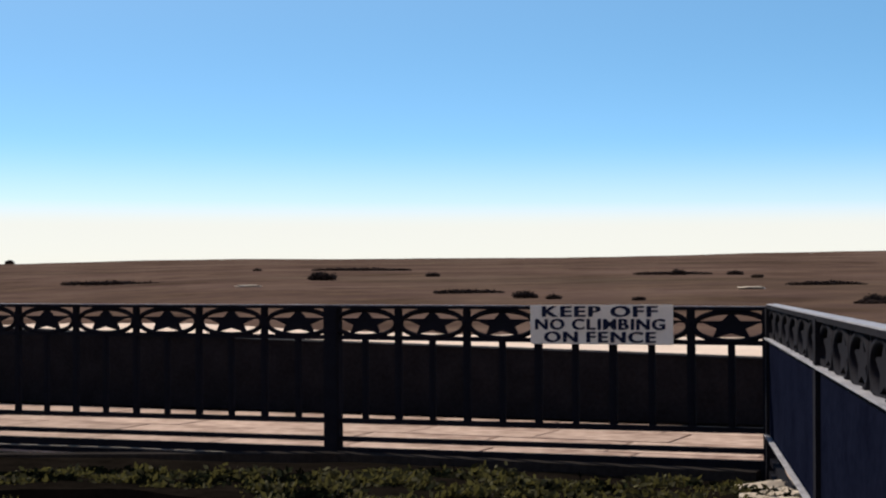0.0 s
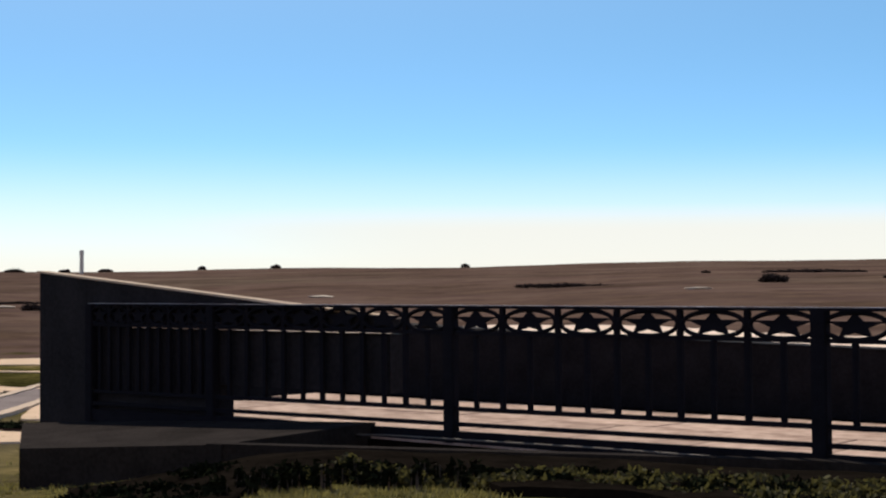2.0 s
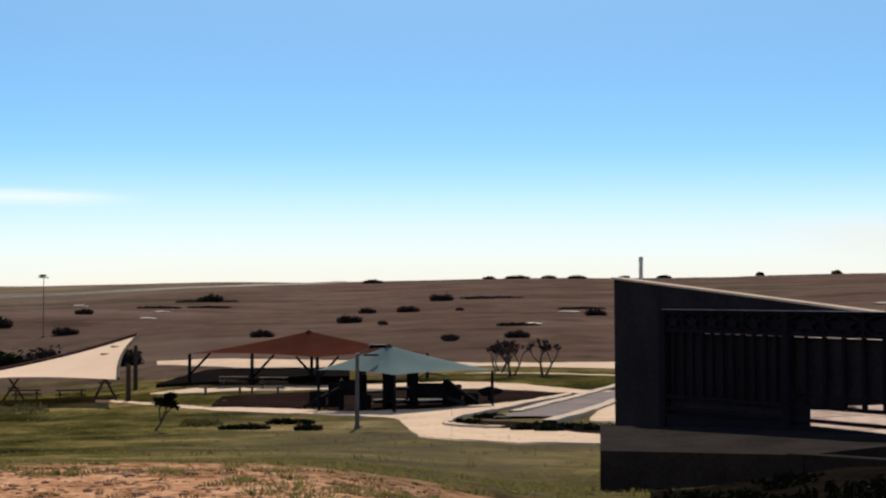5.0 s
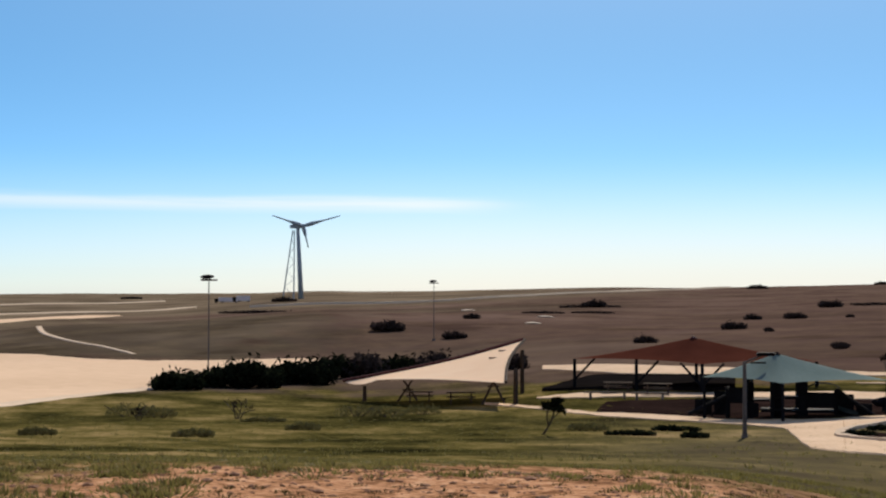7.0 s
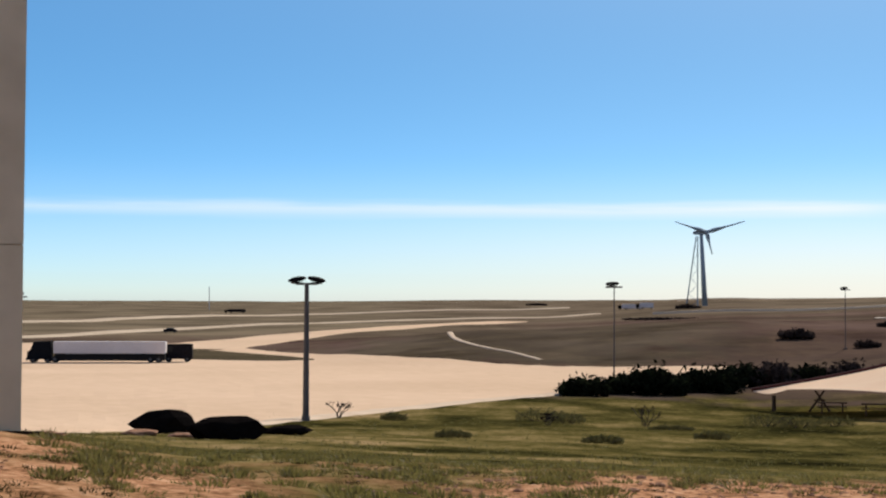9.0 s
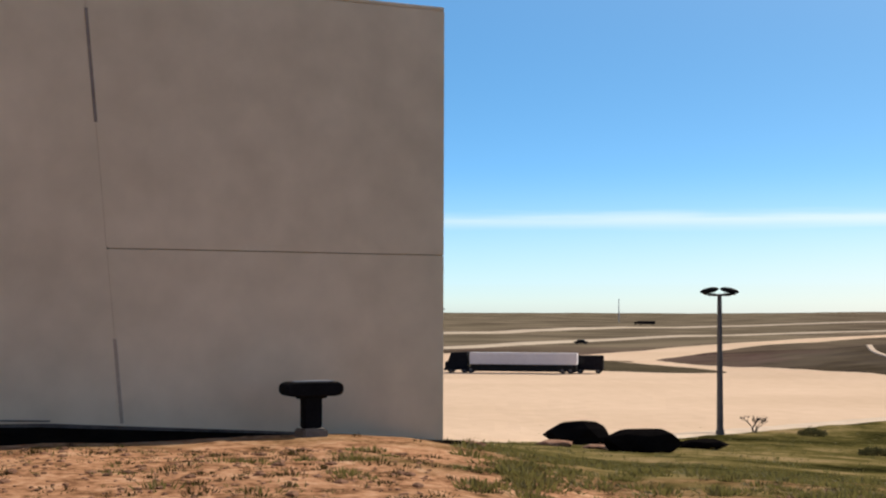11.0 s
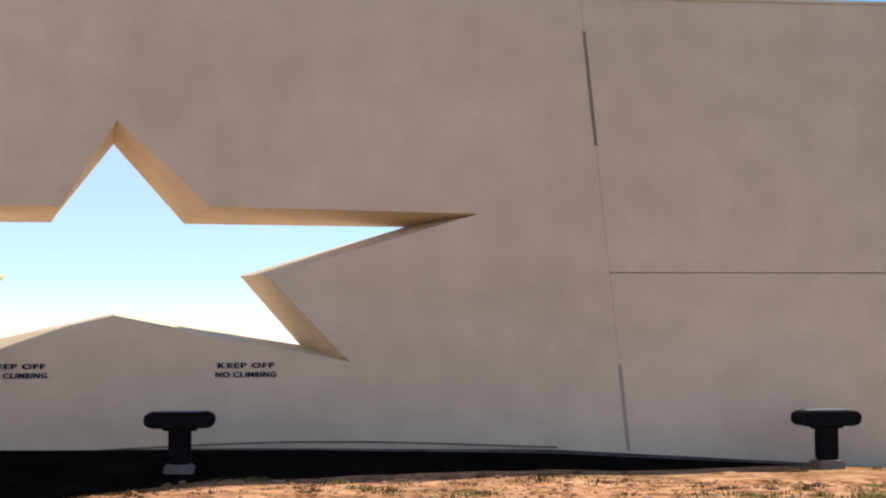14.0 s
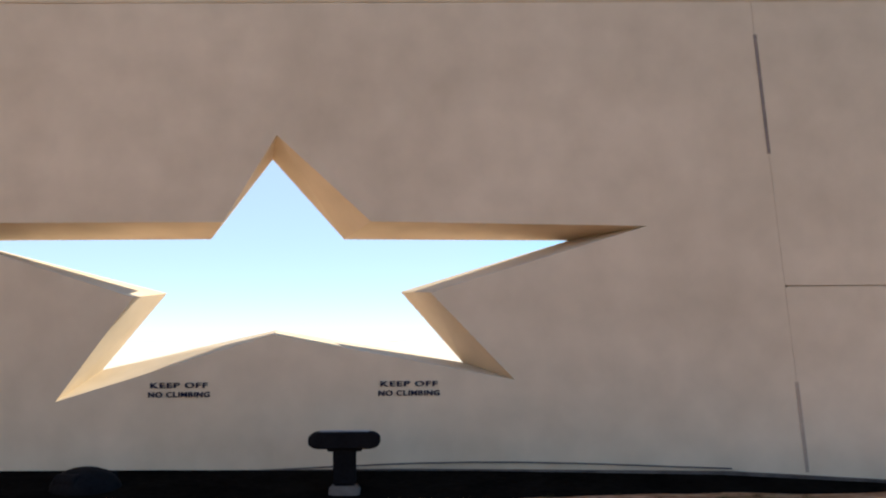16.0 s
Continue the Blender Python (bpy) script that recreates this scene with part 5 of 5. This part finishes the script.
tx, ty = -243.0, 35.6
t = thing("semi_truck", pose(tx, ty, ground_z(tx, ty) + 0.09, 0, 0, 74), "long white trailer truck with a dark cab parked on the lot", "truck")
part("trailer", cube(-7.1, 10.6, -1.2, 1.2, 1.45, 3.35, 0.06), TRAILER, t, "white box trailer")
part("skirt", cube(-6.9, 10.5, -1.17, 1.17, 0.3, 1.444, 0.03), RUBBER, t, "dark underside and skirt")
part("cab", plate([(-11.2, 0.5), (-11.2, 1.7), (-10.7, 2.0), (-10.2, 3.3), (-7.5, 3.45), (-7.5, 0.5)], -1.2, 1.2), PLAY, t, "dark tractor cab")
part("windscreen", plate([(-10.72, 2.05), (-10.28, 3.15), (-10.24, 3.13), (-10.68, 2.03)], -1.05, 1.05), GLASS_DARK, t)
part("bumper", cube(-11.4, -11.15, -1.2, 1.2, 0.35, 0.8, 0.05), STEEL, t)
for x in (-10.3, -8.0, -6.9, 8.2, 9.5):
    for y in (-1.0, 1.0):
        wheel(t, x, y)
t = thing("box_van", pose(tx, ty, ground_z(tx, ty) + 0.05, 0, 0, 74) @ Matrix.Translation((12.3, 3.0, 0)), "dark grey box van parked behind the trailer", "van")
part("body", cube(-2.3, 2.3, -1.1, 1.1, 0.55, 2.95, 0.12), STONE_DARK, t)
part("window", cube(-2.2, -0.9, -1.115, -1.1, 1.7, 2.5, 0.02), GLASS_DARK, t)
for x in (-1.5, 1.5):
    for y in (-0.95, 0.95):
        wheel(t, x, y, 0.45, 0.3)


def far_vehicle(az, d, length, height, mat, label, lift=1.0):
    t = thing("far_vehicle", facing(az, d, lift), label, "vehicle", "vehicles on the highway")
    part("body", cube(-length / 2, length / 2, -1.3, 1.3, 0.6, height, 0.25), mat, t)
    part("cab", cube(-length / 2 - 2.2, -length / 2 - 0.1, -1.2, 1.2, 0.6, height * 0.8, 0.3), BLACK, t)
    for x in (-length / 2 - 1.2, -length * 0.3, length * 0.35):
        part("wheel", bar((x, -1.35, 0.5), (x, 1.35, 0.5), 0.55, 0.55, 12), RUBBER, t)


far_vehicle(60.85, 860, 8, 3.6, TRAILER, "white truck passing on the far highway")
far_vehicle(61.4, 870, 12, 3.2, TRAILER, "pale long truck on the far highway")
far_vehicle(76.6, 1090, 13, 2.8, STONE_DARK, "dark truck on the far highway")
t = thing("far_car", facing(79.08, 462, 0.6), "small dark car on the near highway", "car", "vehicles on the highway")
part("body", plate([(-2.1, 0.3), (-2.1, 0.85), (-1.9, 0.95), (2.0, 0.95), (2.15, 0.75), (2.15, 0.3)], -0.85, 0.85), STONE_DARK, t)
part("cabin", plate([(-1.4, 0.952), (-0.9, 1.45), (0.9, 1.45), (1.5, 0.952)], -0.75, 0.75), GLASS_DARK, t, "dark glass cabin")
for x in (-1.35, 1.35):
    for y in (-0.8, 0.8):
        wheel(t, x, y, 0.32, 0.2)


# ---- trees, shrubs, stones ----
def bare_tree(name, x, y, height, spread, rng, label, crown=60, lean=0.0, stems=1, leaf=0.12, group="", mat=None):
    z = ground_z(x, y)
    t = thing(name, Matrix.Translation((x, y, z)), label, "tree", group)
    tips = []
    bm = bmesh.new()

    def grow(p, d, length, r, depth):
        q = p + d * length
        rod(bm, p, q, r, r * 0.68, 6)
        if depth == 0:
            tips.append(q)
            return
        for _ in range(rng.choice((2, 2, 3))):
            e = (d + Vector((rng.uniform(-1, 1) * spread, rng.uniform(-1, 1) * spread, rng.uniform(-0.15, 0.45)))).normalized()
            grow(q, e, length * rng.uniform(0.55, 0.8), r * 0.62, depth - 1)

    for i in range(stems):
        a = 6.28 * i / max(stems, 1) + 0.4
        d = Vector((lean + (0.45 * math.cos(a) if stems > 1 else 0), 0.4 * math.sin(a) if stems > 1 else 0, 1)).normalized()
        grow(Vector((0.15 * math.cos(a) * (stems > 1), 0, -0.15)), d, height * 0.42, height * 0.035, 3)
    part("trunk", bm, BARK, t)
    if crown:
        bm = bmesh.new()
        for q in tips:
            leaves(bm, q, (height * 0.09, height * 0.09, height * 0.07), max(2, crown // max(len(tips), 1)), leaf, rng, 0.1)
        part("crown", bm, mat or LEAF_BRUSH, t)
    return t


rng = random.Random(21)
for x, y, h, st in ((-64.2, 89.0, 2.6, 3), (-67.3, 91.6, 2.3, 2), (-62.6, 90.8, 2.7, 3), (-68.7, 93.8, 2.0, 2)):
    bare_tree("bare_tree", x, y, h, 0.8, rng, "small bare multi-stemmed tree by the far path", 150, 0.1, st, 0.16, "bare path trees")
bare_tree("leaning_tree", -47.2, 40.6, 1.7, 0.5, rng, "crooked leaning dead tree with a dark clump on top", 420, 0.95, 1, 0.12, "", LEAF_DARK)
for az, d, h in ((60.9, 84, 1.3), (72.6, 85.6, 1.1), (64.6, 80, 0.8), (83.4, 20.5, 0.22)):
    x, y, _ = place(az, d)
    bare_tree("bare_shrub", x, y, h, 1.1, rng, "bare thorny shrub on the grass slope", 20, 0.2, 4, 0.06, "bare slope shrubs")


def bush(name, az, d, w, h, label, mat=LEAF_DARK, group="", count=900, leaf=None, deep=None, airy=False):
    x, y, z = place(az, d)
    t = thing(name, pose(x, y, z, 0, 0, az), label, "bush", group)
    bm = bmesh.new()
    for i in range(5):
        rod(bm, (0, 0, -0.2), (rng.uniform(-0.5, 0.5) * w, rng.uniform(-0.2, 0.2) * w, h * 0.6), 0.05 * h, 0.02 * h, 5)
    part("stem", bm, BARK, t)
    bm = bmesh.new()
    k = max(4, min(12, int(3 * w / h)))
    deep = deep or min(w, h * 2) * 0.5
    for i in range(k):
        u = (i + 0.5) / k * 2 - 1
        hh = h * (1 - 0.45 * abs(u) ** 2) * rng.uniform(0.72, 1.0)
        if not airy:
            lump(bm, (u * w * 0.5 * 0.86, 0, hh * 0.42), (w / k * 0.8, deep * 0.7, hh * 0.42), rng, 0.25, 2)
        leaves(bm, (u * w * 0.5 * 0.88, rng.uniform(-0.2, 0.2) * deep, hh * 0.46), (w / k * 0.95, deep, hh * 0.5), count // k, leaf or h * 0.09, rng, 0.2)
    part("foliage", bm, mat, t)
    return t


bush("dark_bush", 63.2, 126, 4.6, 2.15, "dark evergreen bush at the edge of the lot", group="lot hedge", count=1300)
bush("dark_bush", 60.8, 131, 7.5, 2.95, "dark evergreen bush at the edge of the lot", group="lot hedge", count=1800)
bush("dark_bush", 58.6, 137, 6.5, 2.9, "dark evergreen bush at the edge of the lot", group="lot hedge", count=1500)
for i, az in enumerate((57.3, 56.0, 54.7, 53.4, 52.1, 50.8)):
    bush("dark_hedge", az, 148, 4.9, 2.9 if i < 4 else 2.4, "dark reddish hedge along the lot", LEAF_BRUSH if i % 2 else LEAF_DARK, "far hedge", 900)
for az, d, w in ((45.9, 62, 2.3), (43.5, 60, 1.2), (35.0, 54, 1.6), (34.3, 53, 1.2), (37.5, 61, 1.5), (44.2, 66.5, 2.4), (34.6, 57.5, 2.2), (33.4, 55.5, 2.4), (32.4, 54.0, 2.2), (36.6, 66, 1.6)):
    bush("low_shrub", az, d, w, 0.35, "low dark shrub beside the footpath", LEAF_DARK, "path shrubs", 320, 0.06)

# hill scrub
SCRUB = [(-159.9, 177.2, 4.2), (-188.7, 214.3, 3.6), (-182.1, 218.5, 4.5), (-104.7, 133.2, 1.6), (-173.7, 223.8, 1.8), (-100.2, 140, 3.0), (-127.5, 199.5, 3.6), (-146.7, 170.3, 1.5),
         (-208.2, 144.3, 6.2), (-188.9, 143.9, 4.2), (-231.3, 180.4, 3.6), (-135.9, 134.1, 3.2), (-149.6, 173.4, 1.6), (-299.5, 275.7, 7), (-106.2, 135.1, 2.2), (-223.1, 280.3, 6),
         (-43.4, 348.5, 2.2), (-20, 248.4, 5), (-1.7, 275.3, 2.8), (51.7, 261.7, 3), (47.9, 225.1, 2), (8.3, 145.8, 2.6), (10.7, 140.5, 1.6), (17.5, 131.1, 1.3), (43, 269.8, 3.4), (33.8, 115.4, 2)]
for x, y, w in SCRUB:
    d = math.hypot(x, y)
    bush("hill_scrub", math.degrees(math.atan2(-x, y)), d, w, w * 0.38, "dark scrub bush on the brown hillside", LEAF_BRUSH, "hill scrub", 700, w * 0.035)
SKY_TREES = [(30.0, 1150, 9), (31.5, 1150, 7), (33.3, 1130, 12), (34.4, 1160, 10), (35.6, 1120, 16), (36.7, 1140, 8), (41.2, 900, 10), (26.4, 1150, 5), (16.3, 1100, 5), (23.6, 1100, 6), (65.06, 1400, 17), (59.3, 838, 12)]
for az, d, w in SKY_TREES:
    bush("skyline_tree", az, d, w * 1.3, 3.2, "dark far tree on the skyline", LEAF_BRUSH, "skyline trees", 260, 0.7)
for az, d in ((7.4, 209), (-11.8, 163), (21.8, 240), (33.6, 250), (35.0, 205), (52.17, 412), (49.2, 304), (49.7, 268)):
    x, y, z = place(az, d)
    tagged(part("slab_rock", lump(bmesh.new(), (x, y, z + 0.12), (0.5 + d * 0.0065, 1.0, 0.12 + d * 0.0004), rng, 0.2), ROCK), "pale flat limestone outcrop on the hillside", "rock", "hillside outcrops")

for x, y, w in ((-19.8, 365, 26), (43, 275, 15), (-55, 249, 18), (3.1, 165.2, 8), (44.3, 171.3, 9), (33.8, 112, 5), (-300, 275, 18), (-250, 215, 10), (-215, 290, 16), (-150, 230, 9), (-118, 165, 6), (-480, 276, 34), (-251, 230.6, 10)):
    bush("scrub_thicket", math.degrees(math.atan2(-x, y)), math.hypot(x, y), w, 0.3 + w * 0.022, "long low dark thicket on the hillside", LEAF_HILL, "hill thickets", 800, 0.14 + w * 0.012)

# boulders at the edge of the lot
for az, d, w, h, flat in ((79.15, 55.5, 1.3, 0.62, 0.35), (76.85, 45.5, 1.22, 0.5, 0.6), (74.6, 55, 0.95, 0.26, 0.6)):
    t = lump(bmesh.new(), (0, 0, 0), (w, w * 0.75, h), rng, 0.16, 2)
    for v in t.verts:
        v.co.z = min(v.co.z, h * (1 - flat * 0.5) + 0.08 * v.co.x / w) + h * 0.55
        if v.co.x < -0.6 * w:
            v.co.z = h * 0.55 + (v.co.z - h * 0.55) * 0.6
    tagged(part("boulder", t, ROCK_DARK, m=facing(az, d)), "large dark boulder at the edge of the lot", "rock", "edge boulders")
for az, d, s in ((80.0, 50, 0.45), (78.4, 49, 0.4), (84.9, 22, 0.25), (83.0, 21, 0.16)):
    x, y, z = place(az, d)
    tagged(part("rock", lump(bmesh.new(), (x, y, z + 0.05), (s, s * 1.3, s * 0.32), rng, 0.2), ROCK_RED), "reddish low rock on the grassy edge", "rock", "edge rocks")
for az, d, w, h in ((64.9, 86, 3.0, 1.0), (63.8, 84, 2.0, 0.8), (56.4, 88, 2.6, 1.0), (55.2, 87, 2.2, 0.9), (53.9, 89, 2.4, 0.8), (70.5, 84, 1.6, 0.6), (59.9, 80, 2.6, 0.35), (58.4, 70, 1.8, 0.45), (47.5, 66, 2.0, 0.5), (68.2, 60, 1.6, 0.4), (62.5, 58, 1.8, 0.4)):
    bush("sage_bush", az, d, w, h, "soft grey-green sage bush on the grass slope", LEAF_SAGE, "slope sage bushes", 900, 0.06, airy=True)

# ---- grass and clods ----
def tufts(name, count, area, tall, label, seed, mat=None, blades=7):
    """Grass tufts over a stretch of bearings and distances, as one sheet of blades."""
    r = random.Random(seed)
    verts, faces = [], []
    made = 0
    while made < count:
        a, d = r.uniform(area[0], area[1]), math.sqrt(r.uniform(area[2] ** 2, area[3] ** 2))
        x, y = -math.sin(radians(a)) * d, math.cos(radians(a)) * d
        if noise.noise(Vector((x * 0.35, y * 0.35, seed))) + 0.35 * noise.noise(Vector((x * 1.4, y * 1.4, seed))) < r.uniform(-0.35, 0.3):
            made += 0.34
            continue
        made += 1
        z = ground_z(x, y)
        h0 = tall * r.uniform(0.5, 1.5)
        for _ in range(blades):
            b = r.uniform(0, 6.28)
            ox, oy = r.uniform(-1, 1) * tall * 1.3, r.uniform(-1, 1) * tall * 1.3
            lx, ly = math.cos(b) * h0 * 0.7, math.sin(b) * h0 * 0.7
            w = tall * 0.16
            i = len(verts)
            verts += [(x + ox - w * math.sin(b), y + oy + w * math.cos(b), z - 0.01), (x + ox + w * math.sin(b), y + oy - w * math.cos(b), z - 0.01), (x + ox + lx, y + oy + ly, z + h0 * r.uniform(0.6, 1.1))]
            faces.append((i, i + 1, i + 2))
    me = bpy.data.meshes.new(name)
    me.from_pydata(verts, [], faces)
    me.materials.append(mat or BLADE)
    return tagged(new(name, me), label, "grass", kind="stuff")


tufts("grass_bank", 2200, (24, 41, 8, 26), 0.034, "short dry grass on the bank", 5)
tufts("grass_brow", 2000, (41, 64, 15, 26), 0.034, "short dry grass on the brow of the slope", 15)
tufts("grass_dirt", 170, (40, 66, 9, 15), 0.032, "sparse tufts on the bare dirt", 16)
tufts("grass_slope", 2200, (63, 82, 8, 30), 0.034, "yellow-green grass on the slope", 6)
tufts("grass_berm", 700, (86, 128, 8.5, 15.5), 0.032, "sparse dry grass tufts on the dirt berm", 7)
tufts("grass_far", 3500, (31, 84, 24, 90), 0.08, "long grass over the slope", 8, blades=6)
tufts("grass_bed", 1500, (14, 25, 10, 13.4), 0.045, "sunlit green grass between the shrubs", 9, blades=9)


def clumps(name, count, area, size, tall, label, seed, mat=None, blades=70):
    """Low rounded clumps of grass, as one sheet of blades."""
    r = random.Random(seed)
    verts, faces = [], []
    for _ in range(count):
        a, d = r.uniform(area[0], area[1]), math.sqrt(r.uniform(area[2] ** 2, area[3] ** 2))
        x, y = -math.sin(radians(a)) * d, math.cos(radians(a)) * d
        if noise.noise(Vector((x * 0.3, y * 0.3, seed))) < r.uniform(-0.4, 0.2):
            continue
        rad, h = size * r.uniform(0.5, 1.5), tall * r.uniform(0.6, 1.4)
        for _ in range(blades):
            b, q = r.uniform(0, 6.28), math.sqrt(r.random())
            px, py = x + math.cos(b) * rad * q, y + math.sin(b) * rad * q
            top = h * (1 - 0.8 * q * q) * r.uniform(0.7, 1.1)
            c = r.uniform(0, 6.28)
            w = tall * 0.22
            lx, ly = math.cos(b) * rad * 0.3 * q + r.uniform(-1, 1) * w, math.sin(b) * rad * 0.3 * q + r.uniform(-1, 1) * w
            i, z = len(verts), ground_z(px, py)
            verts += [(px - w * math.sin(c), py + w * math.cos(c), z - 0.01), (px + w * math.sin(c), py - w * math.cos(c), z - 0.01), (px + lx, py + ly, z + top)]
            faces.append((i, i + 1, i + 2))
    me = bpy.data.meshes.new(name)
    me.from_pydata(verts, [], faces)
    me.materials.append(mat or BLADE)
    return tagged(new(name, me), label, "grass", kind="stuff")


clumps("grass_clumps", 400, (62, 83, 9, 20), 0.2, 0.07, "rounded clumps of olive grass on the slope", 51)
clumps("bank_clumps", 260, (30, 46, 11, 22), 0.2, 0.06, "rounded clumps of dry grass on the bank", 52)
clumps("brow_clumps", 200, (44, 64, 14.5, 22), 0.22, 0.06, "rounded clumps of grass along the brow", 53)
clumps("dry_clumps", 240, (38, 74, 9.5, 16), 0.11, 0.035, "flat dark dry clumps on bare dirt", 54, LEAF_DRY, 40)
clumps("berm_clumps", 300, (80, 126, 9.5, 15), 0.12, 0.04, "dry clumps dotted over the berm", 55, LEAF_DRY, 40)
clumps("berm_grass", 110, (84, 124, 10.5, 15), 0.16, 0.05, "olive grass clumps on the berm", 56)


def clods(name, count, area, size, mat, label, seed):
    r = random.Random(seed)
    bm0 = bmesh.new()
    bmesh.ops.create_icosphere(bm0, subdivisions=1, radius=1)
    base = [v.co.copy() for v in bm0.verts]
    tri = [[v.index for v in f.verts] for f in bm0.faces]
    bm0.free()
    verts, faces = [], []
    for _ in range(count):
        a, d = r.uniform(area[0], area[1]), math.sqrt(r.uniform(area[2] ** 2, area[3] ** 2))
        x, y = -math.sin(radians(a)) * d, math.cos(radians(a)) * d
        s = size * r.uniform(0.4, 1.0) * (2.2 if r.random() < 0.08 else 1)
        z, i, w = ground_z(x, y), len(verts), r.uniform(0.8, 1.8)
        verts += [(x + c.x * s * w * r.uniform(0.8, 1.2), y + c.y * s * r.uniform(0.8, 1.2), z + c.z * s * 0.55) for c in base]
        faces += [[i + k for k in f] for f in tri]
    me = bpy.data.meshes.new(name)
    me.from_pydata(verts, [], faces)
    me.materials.append(mat)
    return tagged(new(name, me), label, "stones", kind="stuff")


clods("dirt_clods", 1500, (38, 72, 8.5, 15.5), 0.03, ROCK_RED, "reddish clods and stones on bare dirt", 31)
clods("berm_stones", 1800, (84, 128, 9, 15), 0.028, ROCK_RED, "pinkish stones scattered on the berm", 32)

tufts("dry_tufts", 260, (34, 128, 9, 17), 0.034, "dark dry tufts dotted over the dirt", 41, LEAF_DRY, 14)

# slabs of the walk behind the fence
slab_rng = random.Random(3)
paver = None
for i in range(11):
    for j in range(5):
        x, y = -19.42 + 1.68 * i + (0.4 if j % 2 else 0), 0.47 + 1.083 * j
        if x < -15.7 and j == 0:
            continue
        m = Matrix.Translation((x, y, slab_rng.uniform(-0.004, 0.004)))
        if paver is None:
            paver = part("slab", cube(-0.83, 0.83, -0.533, 0.533, -0.3, -0.24, 0.008), PAVER, walk_floor, m=m)
        else:
            again(paver, m)
